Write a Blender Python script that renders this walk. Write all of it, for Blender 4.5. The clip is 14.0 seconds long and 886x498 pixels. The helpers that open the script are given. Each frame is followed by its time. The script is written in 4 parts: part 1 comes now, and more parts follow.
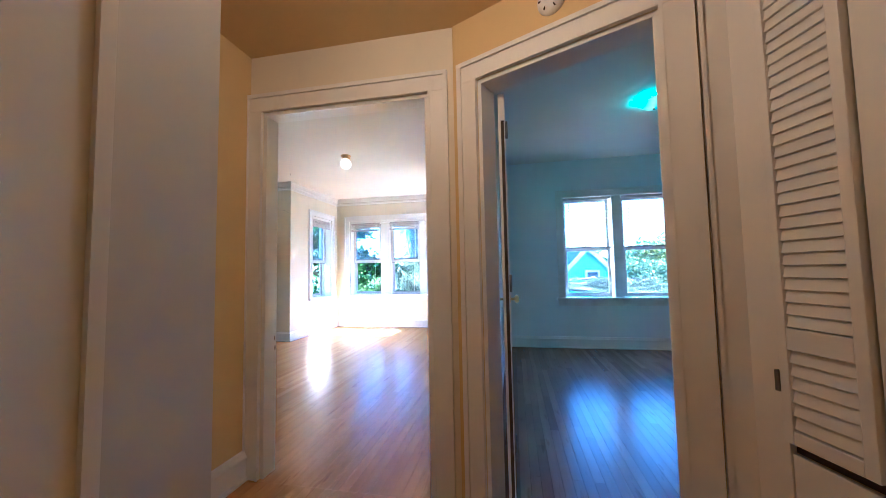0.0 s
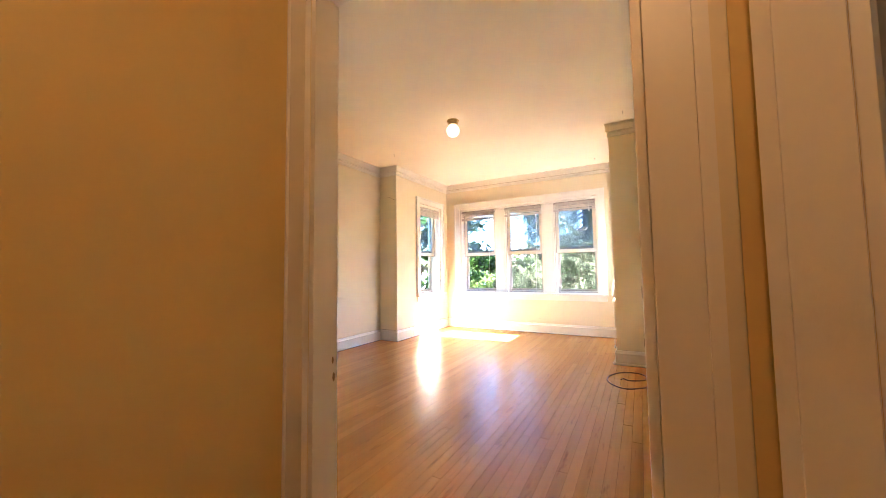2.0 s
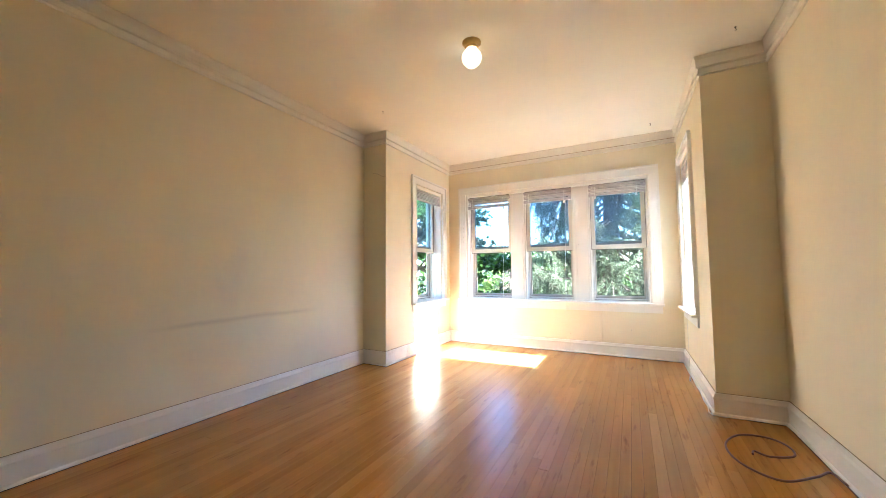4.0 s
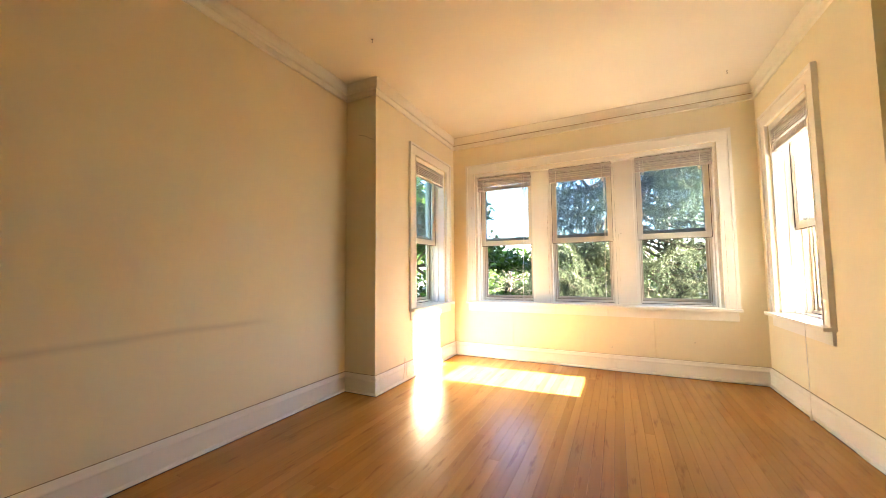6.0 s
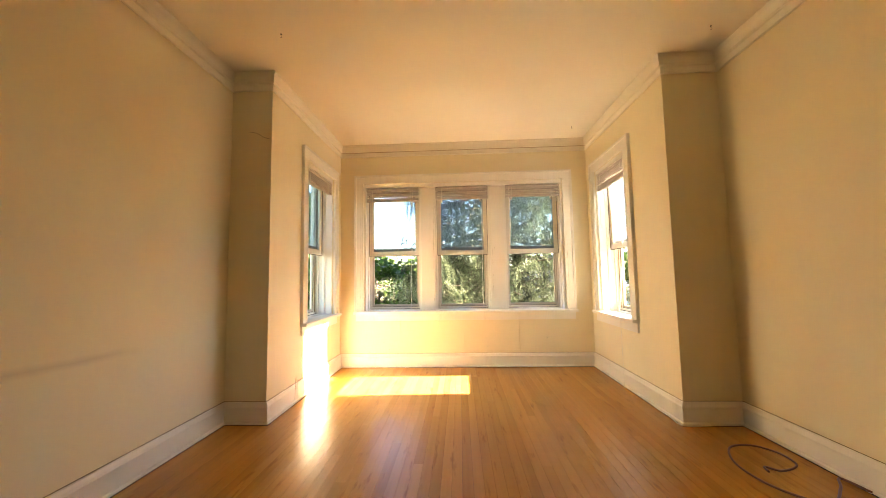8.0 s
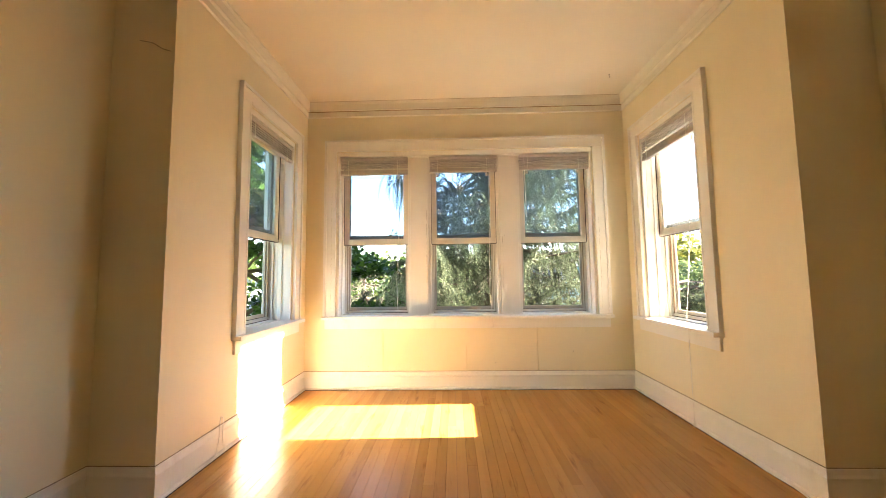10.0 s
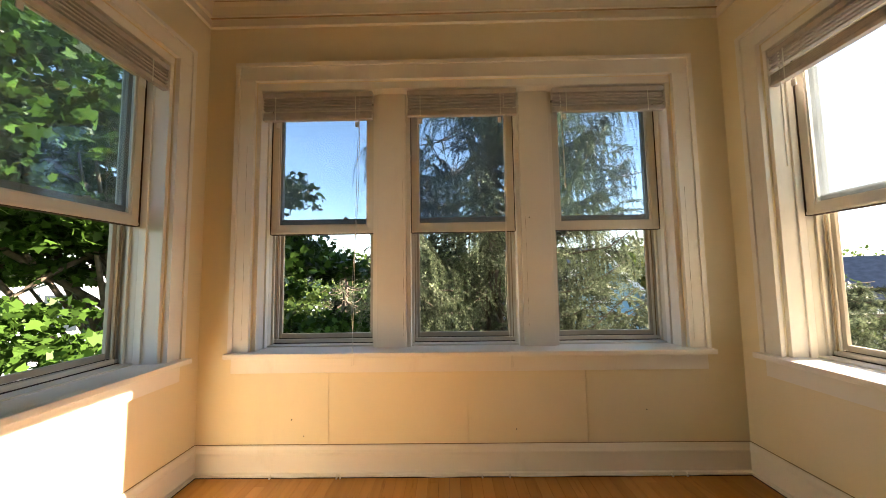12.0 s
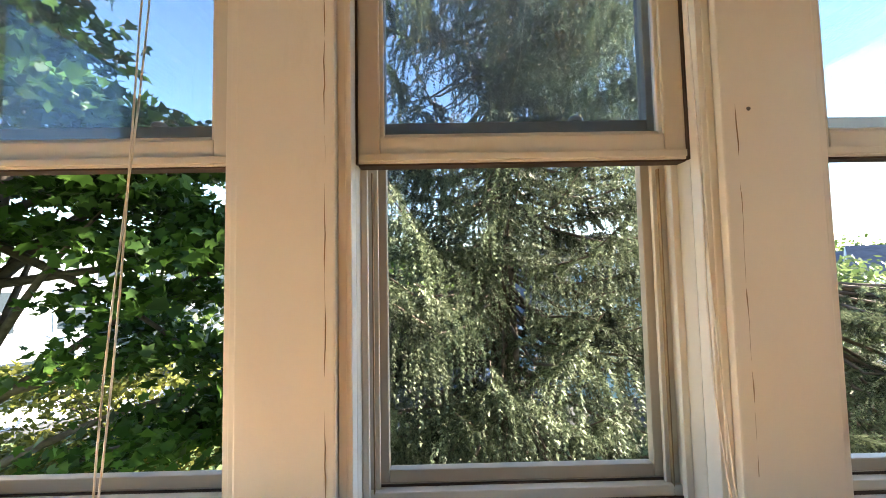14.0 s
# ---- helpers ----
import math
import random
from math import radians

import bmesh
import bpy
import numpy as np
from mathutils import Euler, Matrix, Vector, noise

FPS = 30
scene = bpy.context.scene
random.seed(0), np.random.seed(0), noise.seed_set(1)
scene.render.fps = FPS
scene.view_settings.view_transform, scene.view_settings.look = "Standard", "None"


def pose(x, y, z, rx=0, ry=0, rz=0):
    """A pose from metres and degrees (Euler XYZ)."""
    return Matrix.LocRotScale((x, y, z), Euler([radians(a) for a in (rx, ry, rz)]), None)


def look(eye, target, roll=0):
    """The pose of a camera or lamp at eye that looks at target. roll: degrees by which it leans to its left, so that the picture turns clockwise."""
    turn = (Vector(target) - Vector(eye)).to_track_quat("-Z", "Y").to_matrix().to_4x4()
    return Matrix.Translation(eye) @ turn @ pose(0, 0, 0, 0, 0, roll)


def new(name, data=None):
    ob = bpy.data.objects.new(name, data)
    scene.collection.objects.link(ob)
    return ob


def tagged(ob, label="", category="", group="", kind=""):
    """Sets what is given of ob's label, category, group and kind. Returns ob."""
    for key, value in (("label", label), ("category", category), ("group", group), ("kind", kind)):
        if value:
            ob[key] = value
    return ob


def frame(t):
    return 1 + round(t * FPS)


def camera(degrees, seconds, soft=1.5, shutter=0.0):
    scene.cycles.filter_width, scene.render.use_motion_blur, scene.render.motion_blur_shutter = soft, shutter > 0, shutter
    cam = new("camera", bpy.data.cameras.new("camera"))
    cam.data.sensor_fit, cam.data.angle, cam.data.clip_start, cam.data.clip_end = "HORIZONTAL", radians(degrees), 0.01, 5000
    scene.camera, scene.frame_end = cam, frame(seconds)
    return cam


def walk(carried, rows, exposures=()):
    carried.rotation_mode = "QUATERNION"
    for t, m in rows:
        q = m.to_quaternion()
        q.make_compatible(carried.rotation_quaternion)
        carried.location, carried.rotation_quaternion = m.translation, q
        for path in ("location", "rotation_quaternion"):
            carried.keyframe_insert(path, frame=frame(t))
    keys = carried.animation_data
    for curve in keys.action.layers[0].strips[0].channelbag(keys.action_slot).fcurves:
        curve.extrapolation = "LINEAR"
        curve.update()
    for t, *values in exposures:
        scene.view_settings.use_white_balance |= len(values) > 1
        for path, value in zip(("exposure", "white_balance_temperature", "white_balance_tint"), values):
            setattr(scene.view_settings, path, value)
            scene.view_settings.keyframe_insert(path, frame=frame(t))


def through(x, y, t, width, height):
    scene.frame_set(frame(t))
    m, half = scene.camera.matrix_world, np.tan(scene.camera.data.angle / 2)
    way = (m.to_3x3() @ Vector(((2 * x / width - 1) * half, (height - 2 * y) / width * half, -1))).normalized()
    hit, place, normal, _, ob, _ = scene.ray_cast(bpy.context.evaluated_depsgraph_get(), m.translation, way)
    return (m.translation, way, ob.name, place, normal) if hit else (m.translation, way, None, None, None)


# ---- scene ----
cam = camera(102.8, 14.0, soft=0.7)
PATH = [
    (0, (0.673, -0.533, 1.166), (0.282, 1.425, 1.29), -1.1),
    (0.5, (0.642, -0.225, 1.153), (0.251, 1.733, 1.271), -1.2),
    (1, (0.592, 0.021, 1.14), (0.018, 1.933, 1.266), -0.9),
    (1.5, (0.408, 0.238, 1.132), (-0.531, 2.0, 1.246), -0.5),
    (2, (0.215, 0.465, 1.096), (-0.757, 2.208, 1.218), -0.8),
    (2.5, (0.063, 0.769, 1.125), (-0.91, 2.512, 1.242), -0.8),
    (3, (-0.139, 1.037, 1.121), (-1.1, 2.787, 1.242), -0.6),
    (3.2, (-0.242, 1.147, 1.143), (-1.19, 2.905, 1.258), -0.8),
    (5.3, (-1.065, 2.3, 1.04), (-1.989, 4.068, 1.175), -0.3),
    (5.5, (-1.134, 2.372, 1.052), (-2.061, 4.138, 1.186), -0.6),
    (6, (-1.281, 2.501, 1.049), (-2.157, 4.294, 1.178), -0.5),
    (6.5, (-1.445, 2.527, 1.084), (-2.063, 4.424, 1.226), -0.6),
    (7, (-1.594, 2.492, 1.104), (-1.856, 4.469, 1.251), -0.8),
    (7.5, (-1.639, 2.385, 1.105), (-1.802, 4.372, 1.256), -1.0),
    (8, (-1.664, 2.288, 1.1), (-1.756, 4.28, 1.255), -1.0),
    (8.2, (-1.668, 2.262, 1.091), (-1.755, 4.254, 1.245), -0.9),
    (10.3, (-1.737, 3.511, 1.05), (-1.785, 5.504, 1.205), -0.9),
    (10.5, (-1.737, 3.638, 1.052), (-1.778, 5.632, 1.204), -1.1),
    (11, (-1.731, 3.981, 1.063), (-1.765, 5.975, 1.209), -1.1),
    (11.5, (-1.716, 4.282, 1.066), (-1.754, 6.276, 1.22), -0.9),
    (12, (-1.722, 4.638, 1.096), (-1.748, 6.632, 1.253), -0.8),
    (12.5, (-1.76, 5.036, 1.157), (-1.767, 7.03, 1.302), -0.9),
    (13, (-1.796, 5.399, 1.18), (-1.772, 7.395, 1.302), -0.8),
    (13.5, (-1.794, 5.762, 1.165), (-1.765, 7.757, 1.295), -0.9),
    (14, (-1.791, 6.15, 1.172), (-1.767, 8.148, 1.275), -1.1),
]
EXPOSURES = [(0.0, 5.75, 3950, 14), (0.5, 5.85, 4300, 17), (1.0, 5.95, 4750, 19), (1.5, 5.72, 5600, 22), (2.0, 5.78, 5700, 20), (2.5, 5.95, 4750, 13), (3.2, 5.7, 4650, 10), (5.3, 5.02, 6550, 12), (6.0, 5.03, 6800, 12), (6.5, 4.8, 7200, 13), (8.2, 4.75, 8000, 14), (10.5, 4.25, 6950, 13), (11.0, 3.9, 6950, 13), (11.5, 3.5, 7200, 13), (12.0, 3.2, 7450, 13), (12.5, 3.7, 7300, 15), (13.0, 3.95, 6700, 14), (13.5, 3.75, 6850, 13), (14.0, 3.65, 6800, 12)]
walk(cam, [(t, look(eye, target, roll)) for t, eye, target, roll in PATH], EXPOSURES)

# ---- light ----
SUN_DIR = Vector((-math.cos(radians(24.8)), -0.03, -math.sin(radians(24.8)))).normalized()
world = bpy.data.worlds.new("world")
scene.world = world
world.use_nodes = True
wn = world.node_tree.nodes
sky = wn.new("ShaderNodeTexSky")
sky.sky_type = 'NISHITA'
sky.sun_disc = False
sky.sun_elevation = radians(24.8)
sky.sun_rotation = radians(90)
sky.dust_density = 0.2
sky.ozone_density = 3.0
wn["Background"].inputs[1].default_value = 0.065
world.node_tree.links.new(sky.outputs[0], wn["Background"].inputs[0])
sun = new("sun", bpy.data.lights.new("sun", 'SUN'))
sun.data.energy = 5.0
sun.data.angle = radians(0.5)
sun.data.color = (1.0, 0.93, 0.82)
sun.matrix_world = look((20, 6, 12), Vector((20, 6, 12)) + SUN_DIR)


# ---- materials ----
def nodes_of(name, rough=0.5, metal=0.0, spec=0.5):
    m = bpy.data.materials.new(name)
    m.use_nodes = True
    n, l = m.node_tree.nodes, m.node_tree.links
    b = n["Principled BSDF"]
    b.inputs["Roughness"].default_value = rough
    b.inputs["Metallic"].default_value = metal
    b.inputs["Specular IOR Level"].default_value = spec
    return m, n, l, b


def noise_at(n, l, scale, detail=4.0, stretch=(1, 1, 1), rough=0.55):
    c = n.new("ShaderNodeTexCoord")
    mp = n.new("ShaderNodeMapping")
    mp.inputs["Scale"].default_value = stretch
    t = n.new("ShaderNodeTexNoise")
    t.inputs["Scale"].default_value = scale
    t.inputs["Detail"].default_value = detail
    t.inputs["Roughness"].default_value = rough
    l.new(c.outputs["Object"], mp.inputs[0])
    l.new(mp.outputs[0], t.inputs["Vector"])
    return t


def ramp(n, l, src, stops):
    r = n.new("ShaderNodeValToRGB")
    els = r.color_ramp.elements
    while len(els) < len(stops):
        els.new(0.5)
    for e, (p, c) in zip(els, stops):
        e.position, e.color = p, (*c, 1)
    l.new(src, r.inputs[0])
    return r


def mixed(n, l, kind, fac, a, b):
    m = n.new("ShaderNodeMix")
    m.data_type = 'RGBA'
    m.blend_type = kind
    if isinstance(fac, float):
        m.inputs[0].default_value = fac
    else:
        l.new(fac, m.inputs[0])
    l.new(a, m.inputs[6])
    l.new(b, m.inputs[7])
    return m.outputs[2]


def bumped(n, l, b, src, strength, distance):
    k = n.new("ShaderNodeBump")
    k.inputs["Strength"].default_value = strength
    k.inputs["Distance"].default_value = distance
    l.new(src, k.inputs["Height"])
    l.new(k.outputs[0], b.inputs["Normal"])


def paint(name, color, rough, wear=0.06, grain=60.0, bump=0.25, depth=0.002, stain=None, spec=0.4):
    """Brushed or rolled paint: broad patches, fine roller grain, faint stains."""
    m, n, l, b = nodes_of(name, rough, 0.0, spec)
    big = noise_at(n, l, 1.3, 5.0)
    lo = tuple(c * (1 - wear) for c in color)
    hi = tuple(min(0.9, c * (1 + wear * 0.5)) for c in color)
    r = ramp(n, l, big.outputs[0], [(0.3, lo), (0.7, hi)])
    col = r.outputs[0]
    if stain:
        st = noise_at(n, l, 3.1, 8.0, (1, 1, 0.35), 0.7)
        mask = ramp(n, l, st.outputs[0], [(0.58, (0, 0, 0)), (0.78, (1, 1, 1))])
        sc = n.new("ShaderNodeRGB")
        sc.outputs[0].default_value = (*stain, 1)
        fade = n.new("ShaderNodeMath")
        fade.operation = 'MULTIPLY'
        fade.inputs[1].default_value = 0.45
        l.new(mask.outputs[0], fade.inputs[0])
        col = mixed(n, l, 'MIX', fade.outputs[0], col, sc.outputs[0])
    l.new(col, b.inputs["Base Color"])
    fine = noise_at(n, l, grain, 6.0)
    broad = noise_at(n, l, grain / 9, 3.0)
    add = n.new("ShaderNodeMath")
    add.operation = 'MULTIPLY_ADD'
    add.inputs[1].default_value = 2.2
    l.new(broad.outputs[0], add.inputs[0])
    l.new(fine.outputs[0], add.inputs[2])
    bumped(n, l, b, add.outputs[0], bump, depth)
    rr = ramp(n, l, fine.outputs[0], [(0.2, (rough * 0.85,) * 3), (0.8, (min(1, rough * 1.2),) * 3)])
    l.new(rr.outputs[0], b.inputs["Roughness"])
    return m


def oak(name, tones, rough=0.28, per_island=False, gloss=0.5):
    """Varnished strip oak: each board its own tone, long grain, dull worn spots."""
    m, n, l, b = nodes_of(name, rough, 0.0, gloss)
    if per_island:
        g = n.new("ShaderNodeNewGeometry")
        rnd = g.outputs["Random Per Island"]
    else:
        g = n.new("ShaderNodeObjectInfo")
        rnd = g.outputs["Random"]
    base = ramp(n, l, rnd, [(0.0, tones[0]), (0.5, tones[1]), (1.0, tones[2])])
    c = n.new("ShaderNodeTexCoord")
    off = n.new("ShaderNodeVectorMath")
    off.operation = 'ADD'
    geo = n.new("ShaderNodeNewGeometry")
    sc = n.new("ShaderNodeMath")
    sc.operation = 'MULTIPLY'
    sc.inputs[1].default_value = 0.35
    l.new(rnd, sc.inputs[0])
    l.new(geo.outputs["Position"], off.inputs[0])
    l.new(sc.outputs[0], off.inputs[1])
    mp = n.new("ShaderNodeMapping")
    mp.inputs["Scale"].default_value = (16, 0.55, 1)
    l.new(off.outputs[0], mp.inputs[0])
    grain = n.new("ShaderNodeTexNoise")
    grain.inputs["Scale"].default_value = 1.0
    grain.inputs["Detail"].default_value = 2.5
    grain.inputs["Roughness"].default_value = 0.65
    l.new(mp.outputs[0], grain.inputs["Vector"])
    gr = ramp(n, l, grain.outputs[0], [(0.25, (0.80, 0.74, 0.68)), (0.5, (0.98, 0.97, 0.96)), (0.75, (1.06, 1.05, 1.04))])
    col = mixed(n, l, 'MULTIPLY', 0.75, base.outputs[0], gr.outputs[0])
    worn = n.new("ShaderNodeTexNoise")
    worn.inputs["Scale"].default_value = 1.1
    worn.inputs["Detail"].default_value = 6.0
    l.new(geo.outputs["Position"], worn.inputs["Vector"])
    wr = ramp(n, l, worn.outputs[0], [(0.3, (0.90, 0.86, 0.82)), (0.65, (1.04, 1.04, 1.04))])
    col = mixed(n, l, 'MULTIPLY', 0.8, col, wr.outputs[0])
    sm = n.new("ShaderNodeMapping")
    sm.inputs["Scale"].default_value = (20, 3.2, 1)
    l.new(geo.outputs["Position"], sm.inputs[0])
    mark = n.new("ShaderNodeTexNoise")
    mark.inputs["Scale"].default_value = 1.0
    mark.inputs["Detail"].default_value = 3.0
    mark.inputs["Roughness"].default_value = 0.6
    l.new(sm.outputs[0], mark.inputs["Vector"])
    mr = ramp(n, l, mark.outputs[0], [(0.60, (1.0, 1.0, 1.0)), (0.68, (0.74, 0.68, 0.62)), (0.78, (0.45, 0.38, 0.32))])
    col = mixed(n, l, 'MULTIPLY', 0.8, col, mr.outputs[0])
    l.new(col, b.inputs["Base Color"])
    # brushed varnish: faint ripples along the board
    rp = n.new("ShaderNodeMapping")
    rp.inputs["Scale"].default_value = (34, 7, 1)
    l.new(off.outputs[0], rp.inputs[0])
    ripple = n.new("ShaderNodeTexNoise")
    ripple.inputs["Scale"].default_value = 1.0
    ripple.inputs["Detail"].default_value = 4.0
    l.new(rp.outputs[0], ripple.inputs["Vector"])
    bumped(n, l, b, ripple.outputs[0], 0.12, 0.0008)
    return m


def plain(name, color, rough=0.5, metal=0.0, vary=0.12, scale=25.0, spec=0.5):
    m, n, l, b = nodes_of(name, rough, metal, spec)
    t = noise_at(n, l, scale, 5.0)
    r = ramp(n, l, t.outputs[0], [(0.3, tuple(c * (1 - vary) for c in color)), (0.7, tuple(min(1, c * (1 + vary)) for c in color))])
    l.new(r.outputs[0], b.inputs["Base Color"])
    bumped(n, l, b, t.outputs[0], 0.15, 0.002)
    return m


def leafy(name, dark, light, rough=0.5, through=0.35, patch=1.2, shade_span=(0.4, 1.2)):
    """Foliage: each leaf its own tone, noise patches painting shaded and lit clumps into the colour, some light passing
    through.
    """
    m, n, l, b = nodes_of(name, rough, 0.0, 0.2)
    g = n.new("ShaderNodeNewGeometry")
    r = ramp(n, l, g.outputs["Random Per Island"], [(0.0, dark), (0.7, light), (1.0, tuple(min(1, c * 1.25) for c in light))])
    t = n.new("ShaderNodeBsdfTranslucent")
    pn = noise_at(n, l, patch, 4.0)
    pr = ramp(n, l, pn.outputs[0], [(0.35, (shade_span[0],) * 3), (0.65, (shade_span[1],) * 3)])
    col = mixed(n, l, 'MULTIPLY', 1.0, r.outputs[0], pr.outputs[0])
    l.new(col, b.inputs["Base Color"])
    l.new(col, t.inputs[0])
    mx = n.new("ShaderNodeMixShader")
    mx.inputs[0].default_value = through
    l.new(b.outputs[0], mx.inputs[1])
    l.new(t.outputs[0], mx.inputs[2])
    l.new(mx.outputs[0], n["Material Output"].inputs[0])
    return m


def pane_glass(name, haze, tint=(0.96, 0.98, 1.0)):
    """Thin window glass: see-through, mirror gloss by angle, a film of dust."""
    m = bpy.data.materials.new(name)
    m.use_nodes = True
    n, l = m.node_tree.nodes, m.node_tree.links
    n.remove(n["Principled BSDF"])
    tr = n.new("ShaderNodeBsdfTransparent")
    tr.inputs[0].default_value = (*tint, 1)
    gl = n.new("ShaderNodeBsdfGlossy")
    gl.inputs["Roughness"].default_value = 0.02
    fr = n.new("ShaderNodeLayerWeight")
    fr.inputs[0].default_value = 0.12
    sh = n.new("ShaderNodeMath")
    sh.operation = 'MULTIPLY_ADD'
    sh.inputs[1].default_value = 0.3
    sh.inputs[2].default_value = 0.045
    l.new(fr.outputs["Facing"], sh.inputs[0])
    a = n.new("ShaderNodeMixShader")
    l.new(sh.outputs[0], a.inputs[0])
    l.new(tr.outputs[0], a.inputs[1])
    l.new(gl.outputs[0], a.inputs[2])
    du = n.new("ShaderNodeBsdfTranslucent")
    du.inputs[0].default_value = (0.6, 0.68, 0.75, 1)
    t = noise_at(n, l, 5.0, 6.0)
    r = ramp(n, l, t.outputs[0], [(0.3, (haze * 0.5,) * 3), (0.7, (haze * 1.3,) * 3)])
    b = n.new("ShaderNodeMixShader")
    l.new(r.outputs[0], b.inputs[0])
    l.new(a.outputs[0], b.inputs[1])
    l.new(du.outputs[0], b.inputs[2])
    l.new(b.outputs[0], n["Material Output"].inputs[0])
    return m


def glowing(name, color, strength, base=(0.8, 0.8, 0.78)):
    m, n, l, b = nodes_of(name, 0.25)
    b.inputs["Base Color"].default_value = (*base, 1)
    b.inputs["Emission Color"].default_value = (*color, 1)
    b.inputs["Emission Strength"].default_value = strength
    return m


WALL = paint("cream_wall_paint", (0.785, 0.70, 0.505), 0.62, 0.05, 45.0, 0.22, 0.002, (0.66, 0.58, 0.44))
WALL_W = paint("scuffed_wall_paint", (0.785, 0.70, 0.505), 0.62, 0.05, 45.0, 0.22, 0.002, (0.66, 0.58, 0.44))
sn, sl = WALL_W.node_tree.nodes, WALL_W.node_tree.links
sp = sn.new("ShaderNodeSeparateXYZ")
sl.new(sn.new("ShaderNodeNewGeometry").outputs["Position"], sp.inputs[0])
wob = noise_at(sn, sl, 2.0, 4.0)


def maths(n, l, op, a, b=None, c=None):
    k = n.new("ShaderNodeMath")
    k.operation = op
    for i, v in enumerate((a, b, c)):
        if isinstance(v, (int, float)):
            k.inputs[i].default_value = v
        elif v is not None:
            l.new(v, k.inputs[i])
    return k.outputs[0]


# a long chair-back scuff about 0.72 m up
line = maths(sn, sl, 'MULTIPLY_ADD', wob.outputs[0], 0.06, 0.69)
off = maths(sn, sl, 'ABSOLUTE', maths(sn, sl, 'SUBTRACT', sp.outputs[2], line))
band = maths(sn, sl, 'SUBTRACT', 1.0, maths(sn, sl, 'DIVIDE', off, 0.028))
ends = maths(sn, sl, 'SUBTRACT', 1.0, maths(sn, sl, 'DIVIDE', maths(sn, sl, 'ABSOLUTE', maths(sn, sl, 'SUBTRACT', sp.outputs[1], 3.55)), 0.75))
amount = maths(sn, sl, 'MULTIPLY', maths(sn, sl, 'MAXIMUM', band, 0.0), maths(sn, sl, 'MINIMUM', maths(sn, sl, 'MAXIMUM', ends, 0.0), 0.35))
scuff = sn.new("ShaderNodeRGB")
scuff.outputs[0].default_value = (0.42, 0.35, 0.26, 1)
wb = sn["Principled BSDF"].inputs["Base Color"]
sl.new(mixed(sn, sl, 'MIX', amount, wb.links[0].from_socket, scuff.outputs[0]), wb)

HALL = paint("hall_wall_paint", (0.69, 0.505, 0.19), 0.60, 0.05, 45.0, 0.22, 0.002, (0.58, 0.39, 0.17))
# paler, greyer copy of the hall paint: cool light put into the colour
HALL_COOL_LIT = paint("hall_paint_cool_lit", (0.62, 0.58, 0.51), 0.55, 0.05, 45.0, 0.22, 0.002, (0.62, 0.57, 0.48))
BLUE = paint("pale_wall_paint", (0.83, 0.83, 0.81), 0.62, 0.05, 45.0, 0.2, 0.002, (0.72, 0.70, 0.66))
CEIL = paint("ceiling_paint", (0.80, 0.76, 0.66), 0.75, 0.04, 40.0, 0.2, 0.002)
TRIM = paint("trim_gloss_paint", (0.82, 0.785, 0.715), 0.36, 0.08, 30.0, 0.35, 0.0018, (0.54, 0.46, 0.35))
SASH = paint("sash_paint", (0.70, 0.66, 0.58), 0.42, 0.12, 40.0, 0.35, 0.0015, (0.45, 0.39, 0.31))
OUTER = paint("weathered_outer_sash", (0.30, 0.29, 0.26), 0.55, 0.2, 40.0, 0.3, 0.0015)
STORM = paint("storm_frame_paint", (0.46, 0.41, 0.33), 0.45, 0.12, 40.0, 0.3, 0.0015, (0.4, 0.36, 0.3))
FLOOR = oak("honey_oak", ((0.45, 0.215, 0.045), (0.50, 0.247, 0.055), (0.545, 0.277, 0.067)), 0.27, False, 0.36)
FLOOR_J = oak("honey_oak_far", ((0.45, 0.215, 0.045), (0.50, 0.247, 0.055), (0.545, 0.277, 0.067)), 0.27, True, 0.36)
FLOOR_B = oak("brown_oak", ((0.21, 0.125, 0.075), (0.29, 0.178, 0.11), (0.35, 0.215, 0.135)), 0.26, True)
CRACK = plain("paint_crack", (0.26, 0.19, 0.11), 0.8)
SEAM = plain("open_seam", (0.40, 0.30, 0.18), 0.8)
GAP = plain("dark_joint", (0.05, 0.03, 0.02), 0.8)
JOINT = plain("floor_joint", (0.15, 0.07, 0.02), 0.7)
SLAT = plain("blind_slats", (0.52, 0.46, 0.43), 0.45, 0.0, 0.08)
CORD = plain("white_cord", (0.75, 0.72, 0.66), 0.7)
DARKCORD = plain("brown_cable", (0.16, 0.06, 0.03), 0.45)
BRASS = plain("brass", (0.62, 0.42, 0.16), 0.3, 1.0)
IRON = plain("painted_iron", (0.12, 0.11, 0.10), 0.5, 0.3)
GLASS_UP = pane_glass("dusty_glass", 0.035, (0.87, 0.92, 0.96))
GLASS_LO = pane_glass("storm_glass", 0.012, (0.84, 0.87, 0.88))
# glow of an added, unseen globe that brightens the hall
HALL_FILL = glowing("hall_fill_globe", (1.0, 0.58, 0.24), 1.6)
GLOBE = glowing("lit_globe", (1.0, 0.75, 0.42), 0.07)
CYAN = glowing("tinted_bowl", (0.2, 0.85, 0.4), 0.022, (0.3, 0.5, 0.5))
cn, cl = CYAN.node_tree.nodes, CYAN.node_tree.links
cs = cn.new("ShaderNodeSeparateXYZ")
cl.new(cn.new("ShaderNodeNewGeometry").outputs["Position"], cs.inputs[0])
cm = cn.new("ShaderNodeMapRange")
cm.inputs[1].default_value, cm.inputs[2].default_value = 1.95, 2.15
cl.new(cs.outputs[0], cm.inputs[0])
